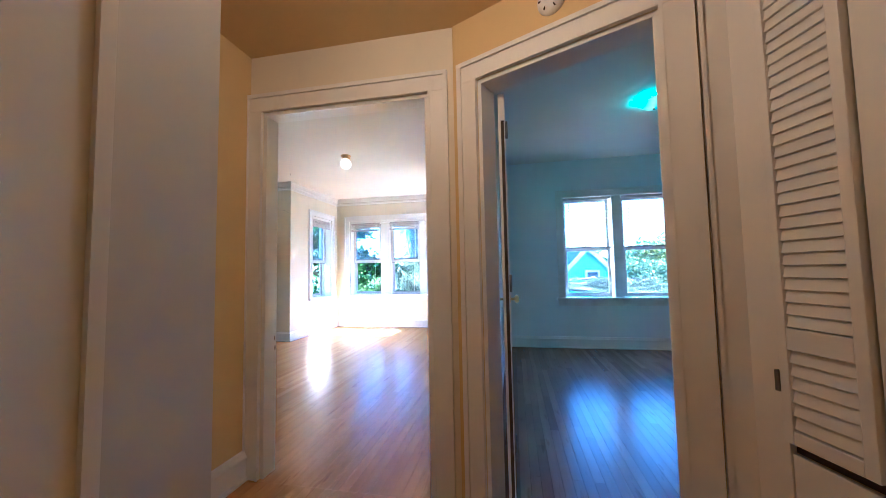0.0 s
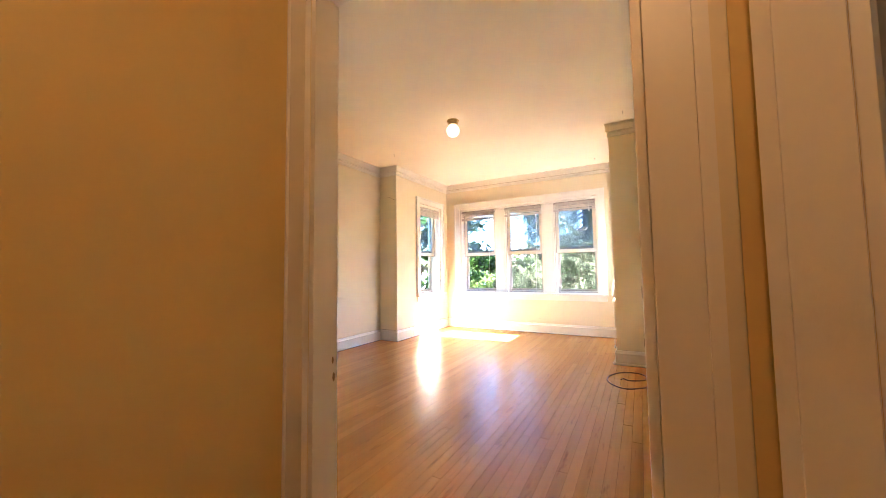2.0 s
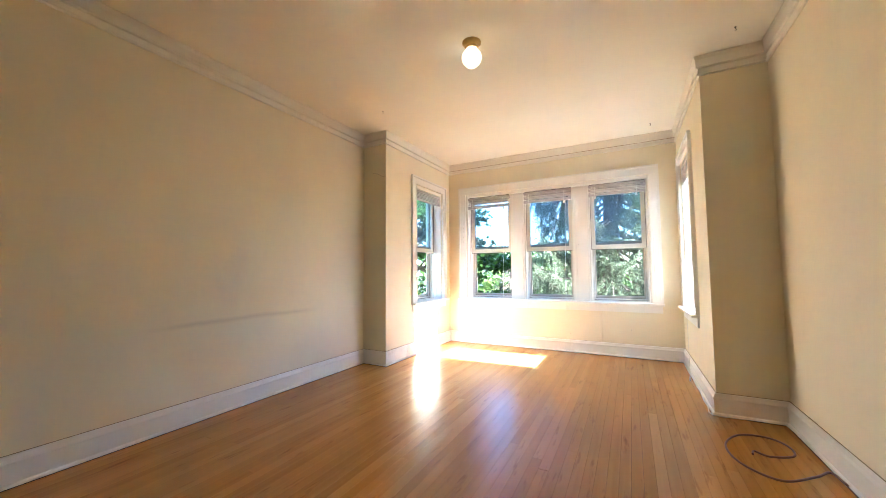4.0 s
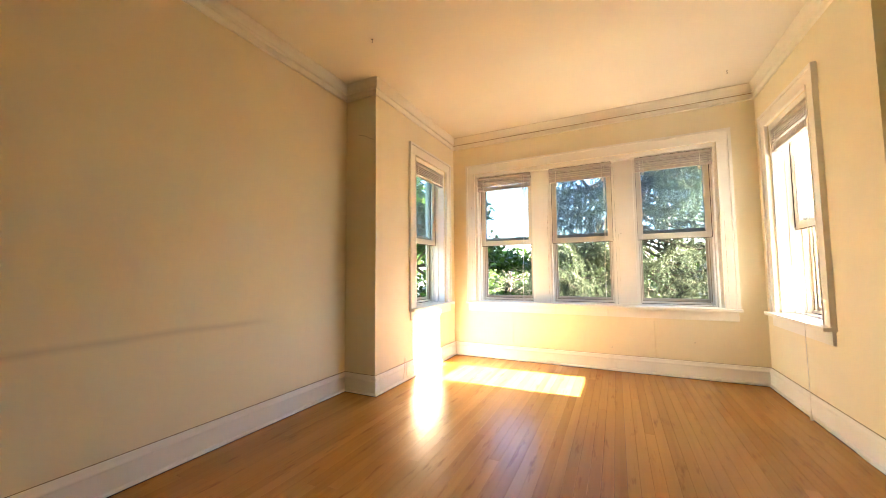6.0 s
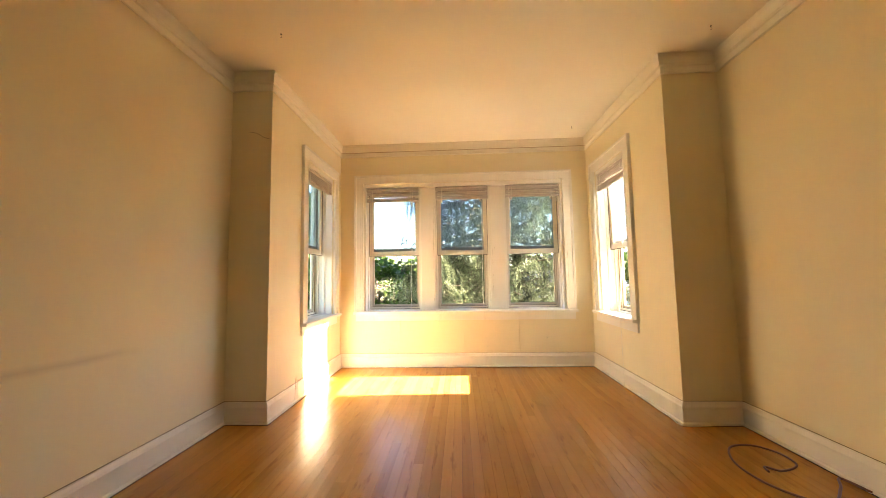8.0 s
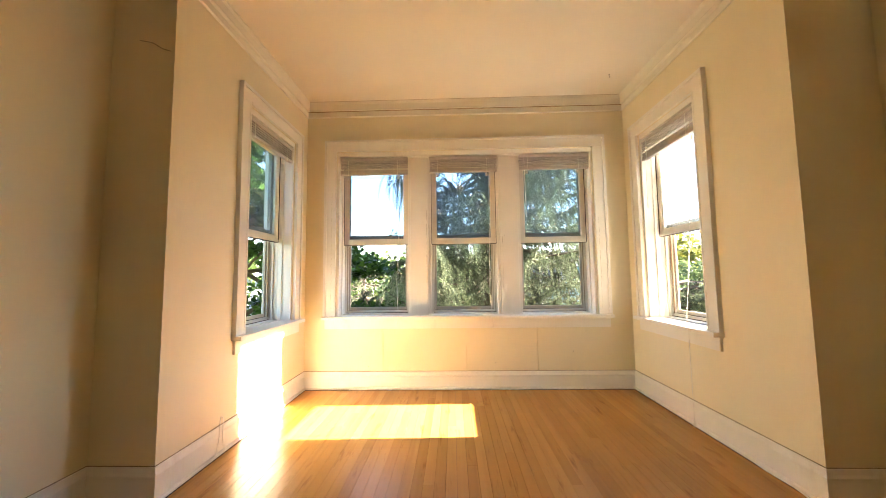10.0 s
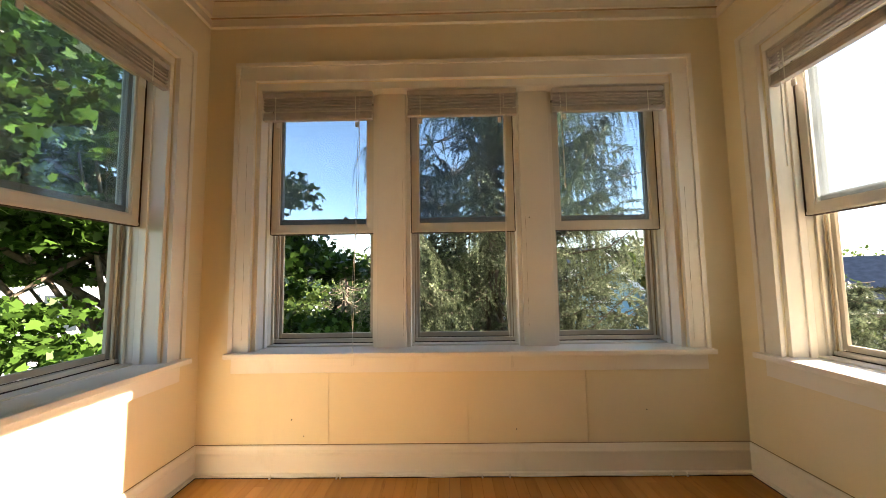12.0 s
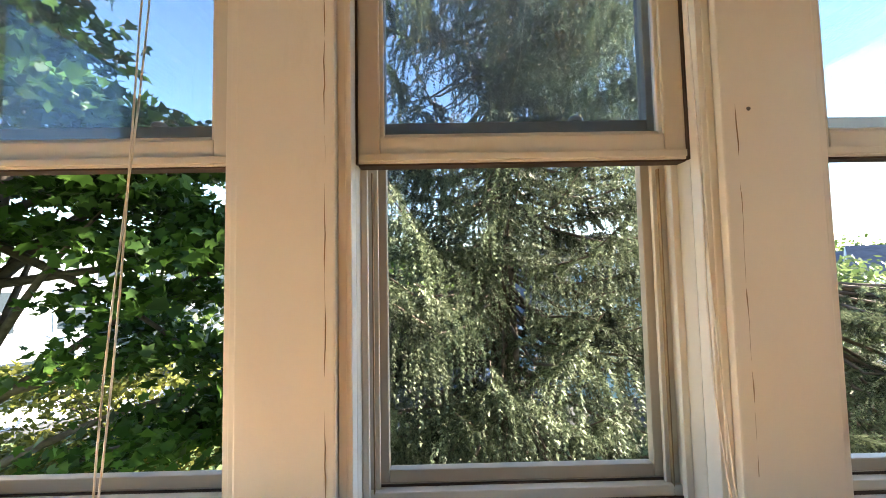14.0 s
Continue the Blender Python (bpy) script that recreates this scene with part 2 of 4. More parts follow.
cl.new(ramp(cn, cl, cm.outputs[0], [(0.0, (0.12, 1.0, 0.35)), (0.35, (0.6, 1.0, 0.5)), (0.6, (0.08, 0.6, 0.45)), (1.0, (0.04, 0.25, 0.8))]).outputs[0], cn["Principled BSDF"].inputs["Emission Color"])
WHITE_PL = plain("white_plastic", (0.74, 0.71, 0.64), 0.4)


# ---- mesh helpers ----
def mesh_of(name, bm):
    me = bpy.data.meshes.new(name)
    bm.normal_update()
    bm.to_mesh(me)
    bm.free()
    return me


def part(name, bm, material, parent=None, label=""):
    ob = new(name, mesh_of(name, bm))
    ob.data.materials.append(material)
    if parent is not None:
        ob.parent = parent
        ob.matrix_parent_inverse = parent.matrix_world.inverted()
    if label:
        ob["label"] = label
    return ob


def box(bm, x0, x1, y0, y1, z0, z1, m=None):
    v = [bm.verts.new((x, y, z)) for z in (z0, z1) for y in (y0, y1) for x in (x0, x1)]
    for f in ((0, 2, 3, 1), (4, 5, 7, 6), (0, 1, 5, 4), (2, 6, 7, 3), (0, 4, 6, 2), (1, 3, 7, 5)):
        bm.faces.new([v[i] for i in f])
    if m is not None:
        bmesh.ops.transform(bm, matrix=m, verts=v)
    return v


def soften(bm, width, seg=2):
    bmesh.ops.bevel(bm, geom=bm.edges[:], offset=width, segments=seg, affect='EDGES', profile=0.6)
    return bm


def block(x0, x1, y0, y1, z0, z1, bevel=0.0, m=None):
    bm = bmesh.new()
    box(bm, x0, x1, y0, y1, z0, z1)
    if bevel:
        soften(bm, bevel)
    if m is not None:
        bmesh.ops.transform(bm, matrix=m, verts=bm.verts[:])
    return bm


def sweep(bm, path, profile, closed=False):
    """Runs a profile of (out, up) pairs along a level path; out lies to the left of travel."""
    n = len(path)
    rings = []
    for i, p in enumerate(path):
        p = Vector(p)
        d1 = (p - Vector(path[i - 1])).normalized() if (i > 0 or closed) else None
        d2 = (Vector(path[(i + 1) % n]) - p).normalized() if (i < n - 1 or closed) else None
        d1, d2 = d1 or d2, d2 or d1
        n1, n2 = Vector((-d1.y, d1.x, 0)), Vector((-d2.y, d2.x, 0))
        b = (n1 + n2).normalized()
        k = 1 / max(0.2, b.dot(n1))
        rings.append([bm.verts.new(p + b * (o * k) + Vector((0, 0, u))) for o, u in profile])
    for i in range(n if closed else n - 1):
        a, b = rings[i], rings[(i + 1) % n]
        for j in range(len(profile)):
            k = (j + 1) % len(profile)
            bm.faces.new((a[j], b[j], b[k], a[k]))
    if not closed:
        bm.faces.new(rings[0])
        bm.faces.new(rings[-1][::-1])
    bmesh.ops.recalc_face_normals(bm, faces=bm.faces[:])


def turned(bm, profile, seg=24, m=None):
    """A shape of revolution about z from (radius, z) pairs."""
    rings = []
    for r, z in profile:
        if r < 1e-5:
            rings.append([bm.verts.new((0, 0, z))])
        else:
            rings.append([bm.verts.new((r * math.cos(2 * math.pi * i / seg), r * math.sin(2 * math.pi * i / seg), z)) for i in range(seg)])
    for a, b in zip(rings, rings[1:]):
        for i in range(seg):
            j = (i + 1) % seg
            if len(a) == 1 and len(b) > 1:
                bm.faces.new((a[0], b[j], b[i]))
            elif len(b) == 1 and len(a) > 1:
                bm.faces.new((a[i], a[j], b[0]))
            elif len(a) > 1:
                bm.faces.new((a[i], a[j], b[j], b[i]))
    for f in bm.faces:
        f.smooth = True
    bmesh.ops.recalc_face_normals(bm, faces=bm.faces[:])
    if m is not None:
        bmesh.ops.transform(bm, matrix=m, verts=bm.verts[:])
    return bm


def tube(bm, pts, r, seg=8):
    """A round tube along points; r a number or one per point."""
    rs = r if isinstance(r, (list, tuple)) else [r] * len(pts)
    pts = [Vector(p) for p in pts]
    rings = []
    side = None
    for i, p in enumerate(pts):
        d = (pts[min(i + 1, len(pts) - 1)] - pts[max(i - 1, 0)]).normalized()
        if side is None:
            side = d.orthogonal().normalized()
        side = (side - d * side.dot(d)).normalized()
        up = d.cross(side)
        rings.append([bm.verts.new(p + (side * math.cos(a) + up * math.sin(a)) * rs[i]) for a in (2 * math.pi * k / seg for k in range(seg))])
    for a, b in zip(rings, rings[1:]):
        for k in range(seg):
            f = bm.faces.new((a[k], a[(k + 1) % seg], b[(k + 1) % seg], b[k]))
            f.smooth = True
    bm.faces.new(rings[0][::-1])
    bm.faces.new(rings[-1])
    return bm


def curve_pts(ctrl, steps=6):
    """Catmull-Rom through the control points."""
    c = [Vector(p) for p in ctrl]
    c = [c[0] * 2 - c[1]] + c + [c[-1] * 2 - c[-2]]
    out = []
    for i in range(1, len(c) - 2):
        for k in range(steps):
            t = k / steps
            out.append(0.5 * (2 * c[i] + (c[i + 1] - c[i - 1]) * t + (2 * c[i - 1] - 5 * c[i] + 4 * c[i + 1] - c[i + 2]) * t * t + (3 * c[i] - c[i - 1] - 3 * c[i + 1] + c[i + 2]) * t ** 3))
    return out + [c[-2]]


def walled(name, material, a0, a1, b0, b1, z1, holes=(), along='x', m=None, label=""):
    """A wall from a0 to a1 along one axis and b0 to b1 across it, with holes (a, a, z, z) cut right through."""
    xs = sorted({a0, a1, *[h for o in holes for h in o[:2]]})
    zs = sorted({0.0, z1, *[h for o in holes for h in o[2:]]})
    solid = {(i, k) for i in range(len(xs) - 1) for k in range(len(zs) - 1)
             if not any(o[0] <= (xs[i] + xs[i + 1]) / 2 <= o[1] and o[2] <= (zs[k] + zs[k + 1]) / 2 <= o[3] for o in holes)}
    bm = bmesh.new()
    at = {}

    def vert(i, j, k):
        if (i, j, k) not in at:
            p = (xs[i], (b0, b1)[j], zs[k])
            at[i, j, k] = bm.verts.new(p if along == 'x' else (p[1], p[0], p[2]))
        return at[i, j, k]

    for i, k in solid:
        for j in (0, 1):
            bm.faces.new([vert(i, j, k), vert(i + 1, j, k), vert(i + 1, j, k + 1), vert(i, j, k + 1)])
        for di, dk, e in ((-1, 0, ((0, 0), (0, 1))), (1, 0, ((1, 0), (1, 1))), (0, -1, ((0, 0), (1, 0))), (0, 1, ((0, 1), (1, 1)))):
            if (i + di, k + dk) not in solid:
                (p, q), (r, s) = e
                bm.faces.new([vert(i + p, 0, k + q), vert(i + r, 0, k + s), vert(i + r, 1, k + s), vert(i + p, 1, k + q)])
    bmesh.ops.recalc_face_normals(bm, faces=bm.faces[:])
    if m is not None:
        bmesh.ops.transform(bm, matrix=m, verts=bm.verts[:])
    return tagged(part(name, bm, material), label or ("warm ochre painted hall wall" if material is HALL else "cream painted plaster wall"), "wall", kind="structure")


# ---- the rooms ----
H, HALL_H, TOP = 2.80, 2.50, 2.92
XL, XR = -3.505, 0.36            # main room side walls
BL, BR = -3.17, -0.06            # bay side walls
YP, YB = 5.02, 6.70              # pier fronts, bay end wall
YD0, YD1 = 1.31, 1.42            # wall with the doorway
SILL, HEAD = 0.680, 2.292
TRIO = (-2.87, -0.37)
SIDE = (5.69, 6.44)
DOOR = (-0.79, 0.238, 2.145)

walled("wall_west", WALL_W, YD0, YP + 0.25, XL - 0.15, XL, TOP, along='y')
walled("wall_pier_west", WALL, XL, BL - 0.28, YP, YP + 0.25, TOP)
walled("wall_bay_west", WALL, YP, YB, BL - 0.28, BL, TOP, [(SIDE[0], SIDE[1], SILL - 0.03, HEAD)], 'y')
walled("wall_bay_end", WALL, BL - 0.28, BR + 0.28, YB, YB + 0.28, TOP, [(TRIO[0], TRIO[1], SILL - 0.03, HEAD)])
walled("wall_bay_east", WALL, YP, YB, BR, BR + 0.28, TOP, [(SIDE[0], SIDE[1], SILL - 0.03, HEAD)], 'y')
walled("wall_pier_east", WALL, BR + 0.28, 0.5, YP, YP + 0.25, TOP)
walled("wall_east", WALL, YD1, YP, XR, XR + 0.14, TOP, along='y')
walled("wall_doorway", WALL, XL, XR + 0.02, YD0, YD1, TOP, [(DOOR[0], DOOR[1], 0.0, DOOR[2])])
# hall
P0, P1 = Vector((0.38, 1.305, 0)), Vector((1.43, 0.80, 0))
DIAG = math.atan2(P1.y - P0.y, P1.x - P0.x)
DM = Matrix.Translation(P0) @ Matrix.Rotation(DIAG, 4, 'Z')
DLEN = (P1 - P0).length
BDOOR = (0.150, 0.955, 2.145)
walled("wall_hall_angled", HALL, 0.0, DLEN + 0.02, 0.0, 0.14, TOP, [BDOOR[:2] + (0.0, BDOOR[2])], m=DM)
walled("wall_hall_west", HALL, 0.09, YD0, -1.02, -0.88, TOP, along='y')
# near walls take the paler copy, coloured as if in cool light
walled("wall_hall_corner", HALL_COOL_LIT, -0.88, 0.07, -0.05, 0.09, TOP)
walled("wall_hall_entry", HALL_COOL_LIT, -1.6, -0.05, -0.07, 0.07, TOP, along='y')
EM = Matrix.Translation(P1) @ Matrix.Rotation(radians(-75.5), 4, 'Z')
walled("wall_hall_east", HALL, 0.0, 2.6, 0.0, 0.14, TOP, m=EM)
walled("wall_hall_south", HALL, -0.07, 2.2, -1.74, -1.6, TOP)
# the other room
BX, BY = 3.50, 5.02
BWIN = (1.42, 2.94, 0.735, 2.235)
walled("wall_room_north", BLUE, 0.5, BX + 0.15, BY, BY + 0.28, TOP, [(BWIN[0], BWIN[1], BWIN[2] - 0.03, BWIN[3])])
walled("wall_room_east", BLUE, 0.62, BY, BX, BX + 0.15, TOP, along='y')
walled("wall_room_south", BLUE, 1.52, BX, 0.62, 0.76, TOP)


def slab(name, material, pts, z0, z1, label, cat):
    bm = bmesh.new()
    lo = [bm.verts.new((x, y, z0)) for x, y in pts]
    hi = [bm.verts.new((x, y, z1)) for x, y in pts]
    bm.faces.new(lo[::-1])
    bm.faces.new(hi)
    for i in range(len(pts)):
        j = (i + 1) % len(pts)
        bm.faces.new((lo[i], lo[j], hi[j], hi[i]))
    bmesh.ops.recalc_face_normals(bm, faces=bm.faces[:])
    return tagged(part(name, bm, material), label, cat, kind="structure")


slab("ceiling", CEIL, [(XL - 0.1, YD1 - 0.03), (XR + 0.07, YD1 - 0.03), (XR + 0.07, YP + 0.1), (BR + 0.2, YP + 0.1), (BR + 0.2, YB + 0.2), (BL - 0.2, YB + 0.2), (BL - 0.2, YP + 0.1), (XL - 0.1, YP + 0.1)],
     H, H + 0.15, "cream painted plaster ceiling with hooks", "ceiling")
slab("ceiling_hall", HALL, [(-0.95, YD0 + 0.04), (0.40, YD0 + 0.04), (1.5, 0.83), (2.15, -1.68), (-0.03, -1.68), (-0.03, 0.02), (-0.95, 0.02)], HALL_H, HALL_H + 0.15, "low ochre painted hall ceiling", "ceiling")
slab("ceiling_room", CEIL, [(0.43, BY + 0.1), (BX + 0.1, BY + 0.1), (BX + 0.1, 0.68), (1.5, 0.68), (1.5, 0.9), (0.43, 1.41)], H, H + 0.15, "white painted plaster ceiling", "ceiling")
slab("roof", GAP, [(-3.5, 7.03), (0.27, 7.03), (0.27, 5.33), (3.7, 5.33), (3.7, -1.8), (-3.7, -1.8), (-3.7, 5.33), (-3.5, 5.33)], TOP + 0.04, TOP + 0.2, "flat dark roof above the rooms", "roof")
slab("floor", JOINT, [(-3.68, 7.0), (3.66, 7.0), (3.66, -1.75), (-3.68, -1.75)], -0.3, -0.02, "varnished honey oak strip floor", "floor")

# cornice, baseboard
CROWN = [(0.0, 0.0), (0.0, -0.155), (0.009, -0.155), (0.015, -0.149), (0.015, -0.142), (0.008, -0.136), (0.008, -0.098), (0.022, -0.094), (0.026, -0.086), (0.024, -0.078), (0.027, -0.03), (0.034, -0.012), (0.036, 0.0)]
BASE = [(0.0, 0.0), (0.030, 0.0), (0.032, 0.010), (0.028, 0.018), (0.018, 0.022), (0.018, 0.118), (0.024, 0.122), (0.024, 0.130), (0.016, 0.142), (0.010, 0.160), (0.0, 0.165)]


def run(name, pts, profile, z, material, label, cat):
    bm = bmesh.new()
    sweep(bm, [(x, y, z) for x, y in pts], profile)
    return tagged(part(name, bm, material), label, cat, kind="structure")


run("cornice", [(-1.5, YD1), (XR, YD1), (XR, YP), (BR, YP), (BR, YB), (BL, YB), (BL, YP), (XL, YP), (XL, YD1), (-1.5, YD1)], CROWN, H, CEIL, "stepped cream plaster cornice", "cornice")
for z in (-0.0025, -0.0975):
    run("trim_gap_cornice", [(BR - 0.01, YB), (BL + 0.01, YB)], [(0.007, z), (0.0385 if z > -0.05 else 0.0235, z), (0.0385 if z > -0.05 else 0.0235, z + 0.0014), (0.007, z + 0.0014)], H, SEAM, "brownish crack along the cornice", "trim")
run("baseboard", [(DOOR[1] + 0.11, YD1), (XR, YD1), (XR, YP), (BR, YP), (BR, YB), (BL, YB), (BL, YP), (XL, YP), (XL, YD1), (DOOR[0] - 0.11, YD1)], BASE, 0.0, TRIM, "white painted wooden baseboard with moulded cap", "baseboard")
run("baseboard_hall", [(DOOR[0] - 0.105, YD0), (-0.88, YD0), (-0.88, 0.09), (0.07, 0.09), (0.07, -0.02)], BASE, 0.0, TRIM, "cream painted hall baseboard", "baseboard")
run("baseboard_room", [(BX, 0.76), (BX, BY), (0.5, BY), (0.5, 1.6)], BASE, 0.0, TRIM, "white painted wooden baseboard", "baseboard")


def casing(name, parent, m, a0, a1, z0, z1, w=0.10, t=0.02, head_over=0.0, material=TRIM):
    """Flat casing with a raised outer band round an opening, on the face y = 0 of m, proud to -y."""
    made = []
    for nm, x0, x1, p, q in (("side_casing", a0 - w, a0, z0, z1), ("side_casing", a1, a1 + w, z0, z1), ("head_casing", a0 - w, a1 + w, z1, z1 + w)):
        bm = block(x0, x1, -t, 0.0, p, q, 0.003)
        if nm == "head_casing":
            box(bm, x0 - 0.010, x1 + 0.010, -t - 0.012, 0.0, q - 0.016, q + 0.006)
            box(bm, a0 + 0.0, a1, -t - 0.004, -t, p, p + 0.014)
        else:
            o = x0 if x0 < a0 else x1
            s = -1 if x0 < a0 else 1
            box(bm, *sorted((o - s * 0.016, o + s * 0.010)), -t - 0.010, 0.0, p, q + w - 0.016)
            e = a0 if s < 0 else a1
            box(bm, *sorted((e, e + s * 0.014)), -t - 0.004, -t, p, q)
        bmesh.ops.transform(bm, matrix=m, verts=bm.verts[:])
        made.append(part(nm, bm, material, parent))
    return made


def empty(name, label, cat, kind="", group="", at=(0, 0, 0)):
    ob = tagged(new(name), label, cat, group, kind)
    ob.location = at
    bpy.context.view_layer.update()
    return ob


def doorway(name, m, a0, a1, top, depth, label):
    e = empty(name, label, "doorway", "structure")
    casing(name, e, m, a0, a1, 0.0, top)
    back = m @ Matrix.Translation((0, depth, 0)) @ Matrix.Diagonal((1, -1, 1, 1))
    casing(name, e, back, a0, a1, 0.0, top)
    for nm, x0, x1, z0, z1 in (("jamb", a0, a0 + 0.022, 0, top - 0.022), ("jamb", a1 - 0.022, a1, 0, top - 0.022), ("head_jamb", a0, a1, top - 0.022, top)):
        part(nm, block(x0, x1, 0.002, depth - 0.002, z0, z1, 0.002, m), TRIM, e)
    return e


doorway("door_1", Matrix.Translation((0, YD0, 0)), DOOR[0], DOOR[1], DOOR[2], YD1 - YD0, "cream painted cased opening without a door")
doorway("door_2", DM, BDOOR[0], BDOOR[1], BDOOR[2], 0.14, "cream painted door frame set in an angled wall")


# ---- windows ----
def sash_frame(name, parent, m, x0, x1, z0, z1, y0, y1, stile, top, bot, material, glass, label=""):
    bm = bmesh.new()
    box(bm, x0, x0 + stile, y0, y1, z0, z1)
    box(bm, x1 - stile, x1, y0, y1, z0, z1)
    box(bm, x0 + stile, x1 - stile, y0, y1, z0, z0 + bot)
    box(bm, x0 + stile, x1 - stile, y0, y1, z1 - top, z1)
    soften(bm, 0.003)
    bmesh.ops.transform(bm, matrix=m, verts=bm.verts[:])
    s = part(name, bm, material, parent, label)
    ym = (y0 + y1) / 2
    p = part("pane", block(x0 + stile - 0.005, x1 - stile + 0.005, ym - 0.0015, ym + 0.0015, z0 + bot - 0.005, z1 - top + 0.005, 0, m), glass, s)
    p.visible_shadow = False
    return s


def open_frame(name, parent, m, x0, x1, z0, z1, y0, y1, stile, top, bot, material, label=""):
    bm = bmesh.new()
    box(bm, x0, x0 + stile, y0, y1, z0, z1)
    box(bm, x1 - stile, x1, y0, y1, z0, z1)
    box(bm, x0 + stile, x1 - stile, y0, y1, z0, z0 + bot)
    box(bm, x0 + stile, x1 - stile, y0, y1, z1 - top, z1)
    soften(bm, 0.003)
    bmesh.ops.transform(bm, matrix=m, verts=bm.verts[:])
    return part(name, bm, material, parent, label)


def hung_window(parent, m, a0, a1, z0, z1):
    """A double-hung window whose inner sash is pushed up: inner sash, outer sash, storm frame, tracks, stops."""
    mid = 1.375
    for s, e in ((1, a0), (-1, a1)):
        part("stop", block(*sorted((e, e + s * 0.012)), 0.090, 0.125, z0, z1, 0.002, m), TRIM, parent)
        part("track", block(*sorted((e, e + s * 0.012)), 0.125, 0.235, z0, z1, 0, m), SASH, parent)
        part("parting_bead", block(*sorted((e + s * 0.012, e + s * 0.026)), 0.162, 0.174, z0, z1, 0.002, m), SASH, parent)
        part("blind_stop", block(*sorted((e + s * 0.012, e + s * 0.040)), 0.205, 0.215, z0, z1, 0.002, m), SASH, parent)
    a, b = a0 + 0.016, a1 - 0.016
    sash_frame("inner_sash", parent, m, a, b, mid, z1 - 0.05, 0.127, 0.160, 0.042, 0.045, 0.052, SASH, GLASS_UP, "raised lower sash, worn paint")
    open_frame("glazing_bead", parent, m, a + 0.040, b - 0.040, mid + 0.050, z1 - 0.093, 0.133, 0.142, 0.010, 0.010, 0.010, SASH)
    part("rail_lip", block(a + 0.002, b - 0.002, 0.121, 0.127, mid + 0.004, mid + 0.018, 0.002, m), SASH, parent)
    sash_frame("outer_sash", parent, m, a, b, mid + 0.055, z1 - 0.01, 0.176, 0.206, 0.046, 0.05, 0.045, OUTER, GLASS_LO, "weathered outer sash")
    open_frame("storm_frame", parent, m, a0 + 0.012, b + 0.004, z0 + 0.040, mid + 0.10, 0.218, 0.238, 0.045, 0.03, 0.028, STORM, "open storm frame")
    part("sill_step", block(a0 + 0.012, a1 - 0.012, 0.196, 0.240, z0 + 0.013, z0 + 0.036, 0.003, m), SASH, parent)
    part("sill_gap", block(a0 + 0.012, a1 - 0.012, 0.2135, 0.2178, z0 + 0.0362, z0 + 0.0398, 0, m), GAP, parent)
    for s, e in ((1, a), (-1, b)):
        part("sash_gap", block(*sorted((e - s * 0.0035, e - s * 0.0002)), 0.122, 0.132, mid - 0.002, z1 - 0.06, 0, m), GAP, parent)
        part("track_gap", block(*sorted((e + s * 0.012, e + s * 0.0145)), 0.196, 0.206, z0 + 0.012, mid, 0, m), CRACK, parent)
    part("sash_gap", block(a, b, 0.130, 0.158, mid - 0.004, mid - 0.0002, 0, m), GAP, parent)
    part("sill_gap", block(a0 + 0.012, a1 - 0.012, 0.190, 0.1958, z0 + 0.010, z0 + 0.0145, 0, m), GAP, parent)
    # dark strip painted as the shade over the blind's head rail
    part("head_shade", block(a0 + 0.012, a1 - 0.012, 0.046, 0.054, z1 - 0.013, z1 - 0.001, 0, m), GAP, parent)
    lat = bmesh.new()
    for f in (0.3, 0.7):
        c = a + (b - a) * f
        turned(lat, [(0.0, 0.012), (0.012, 0.012), (0.016, 0.006), (0.016, 0.0)], 12, Matrix.Translation((c, 0.19, mid + 0.10)))
    bmesh.ops.transform(lat, matrix=m, verts=lat.verts[:])
    part("sash_lock", lat, STORM, parent)
    part("sloping_sill", block(a0, a1, 0.122, 0.30, z0 - 0.028, z0 + 0.010, 0.003, m), SASH, parent)


def stool(parent, m, a0, a1, z, over=0.12):
    """The inner sill board with its nosing and the apron under it."""
    bm = block(a0 - over, a1 + over, -0.068, -0.0305, z - 0.028, z, 0.005)
    box(bm, a0 - over + 0.002, a0, -0.032, 0.0, z - 0.027, z - 0.0005)
    box(bm, a1, a1 + over - 0.002, -0.032, 0.0, z - 0.027, z - 0.0005)
    box(bm, a0, a1, -0.040, 0.125, z - 0.028, z + 0.0008)
    bmesh.ops.transform(bm, matrix=m, verts=bm.verts[:])
    part("window_sill", bm, TRIM, parent)
    bm = block(a0 - over + 0.02, a1 + over - 0.02, -0.018, 0.0, z - 0.118, z - 0.028, 0.003)
    bmesh.ops.transform(bm, matrix=m, verts=bm.verts[:])
    part("apron", bm, TRIM, parent)


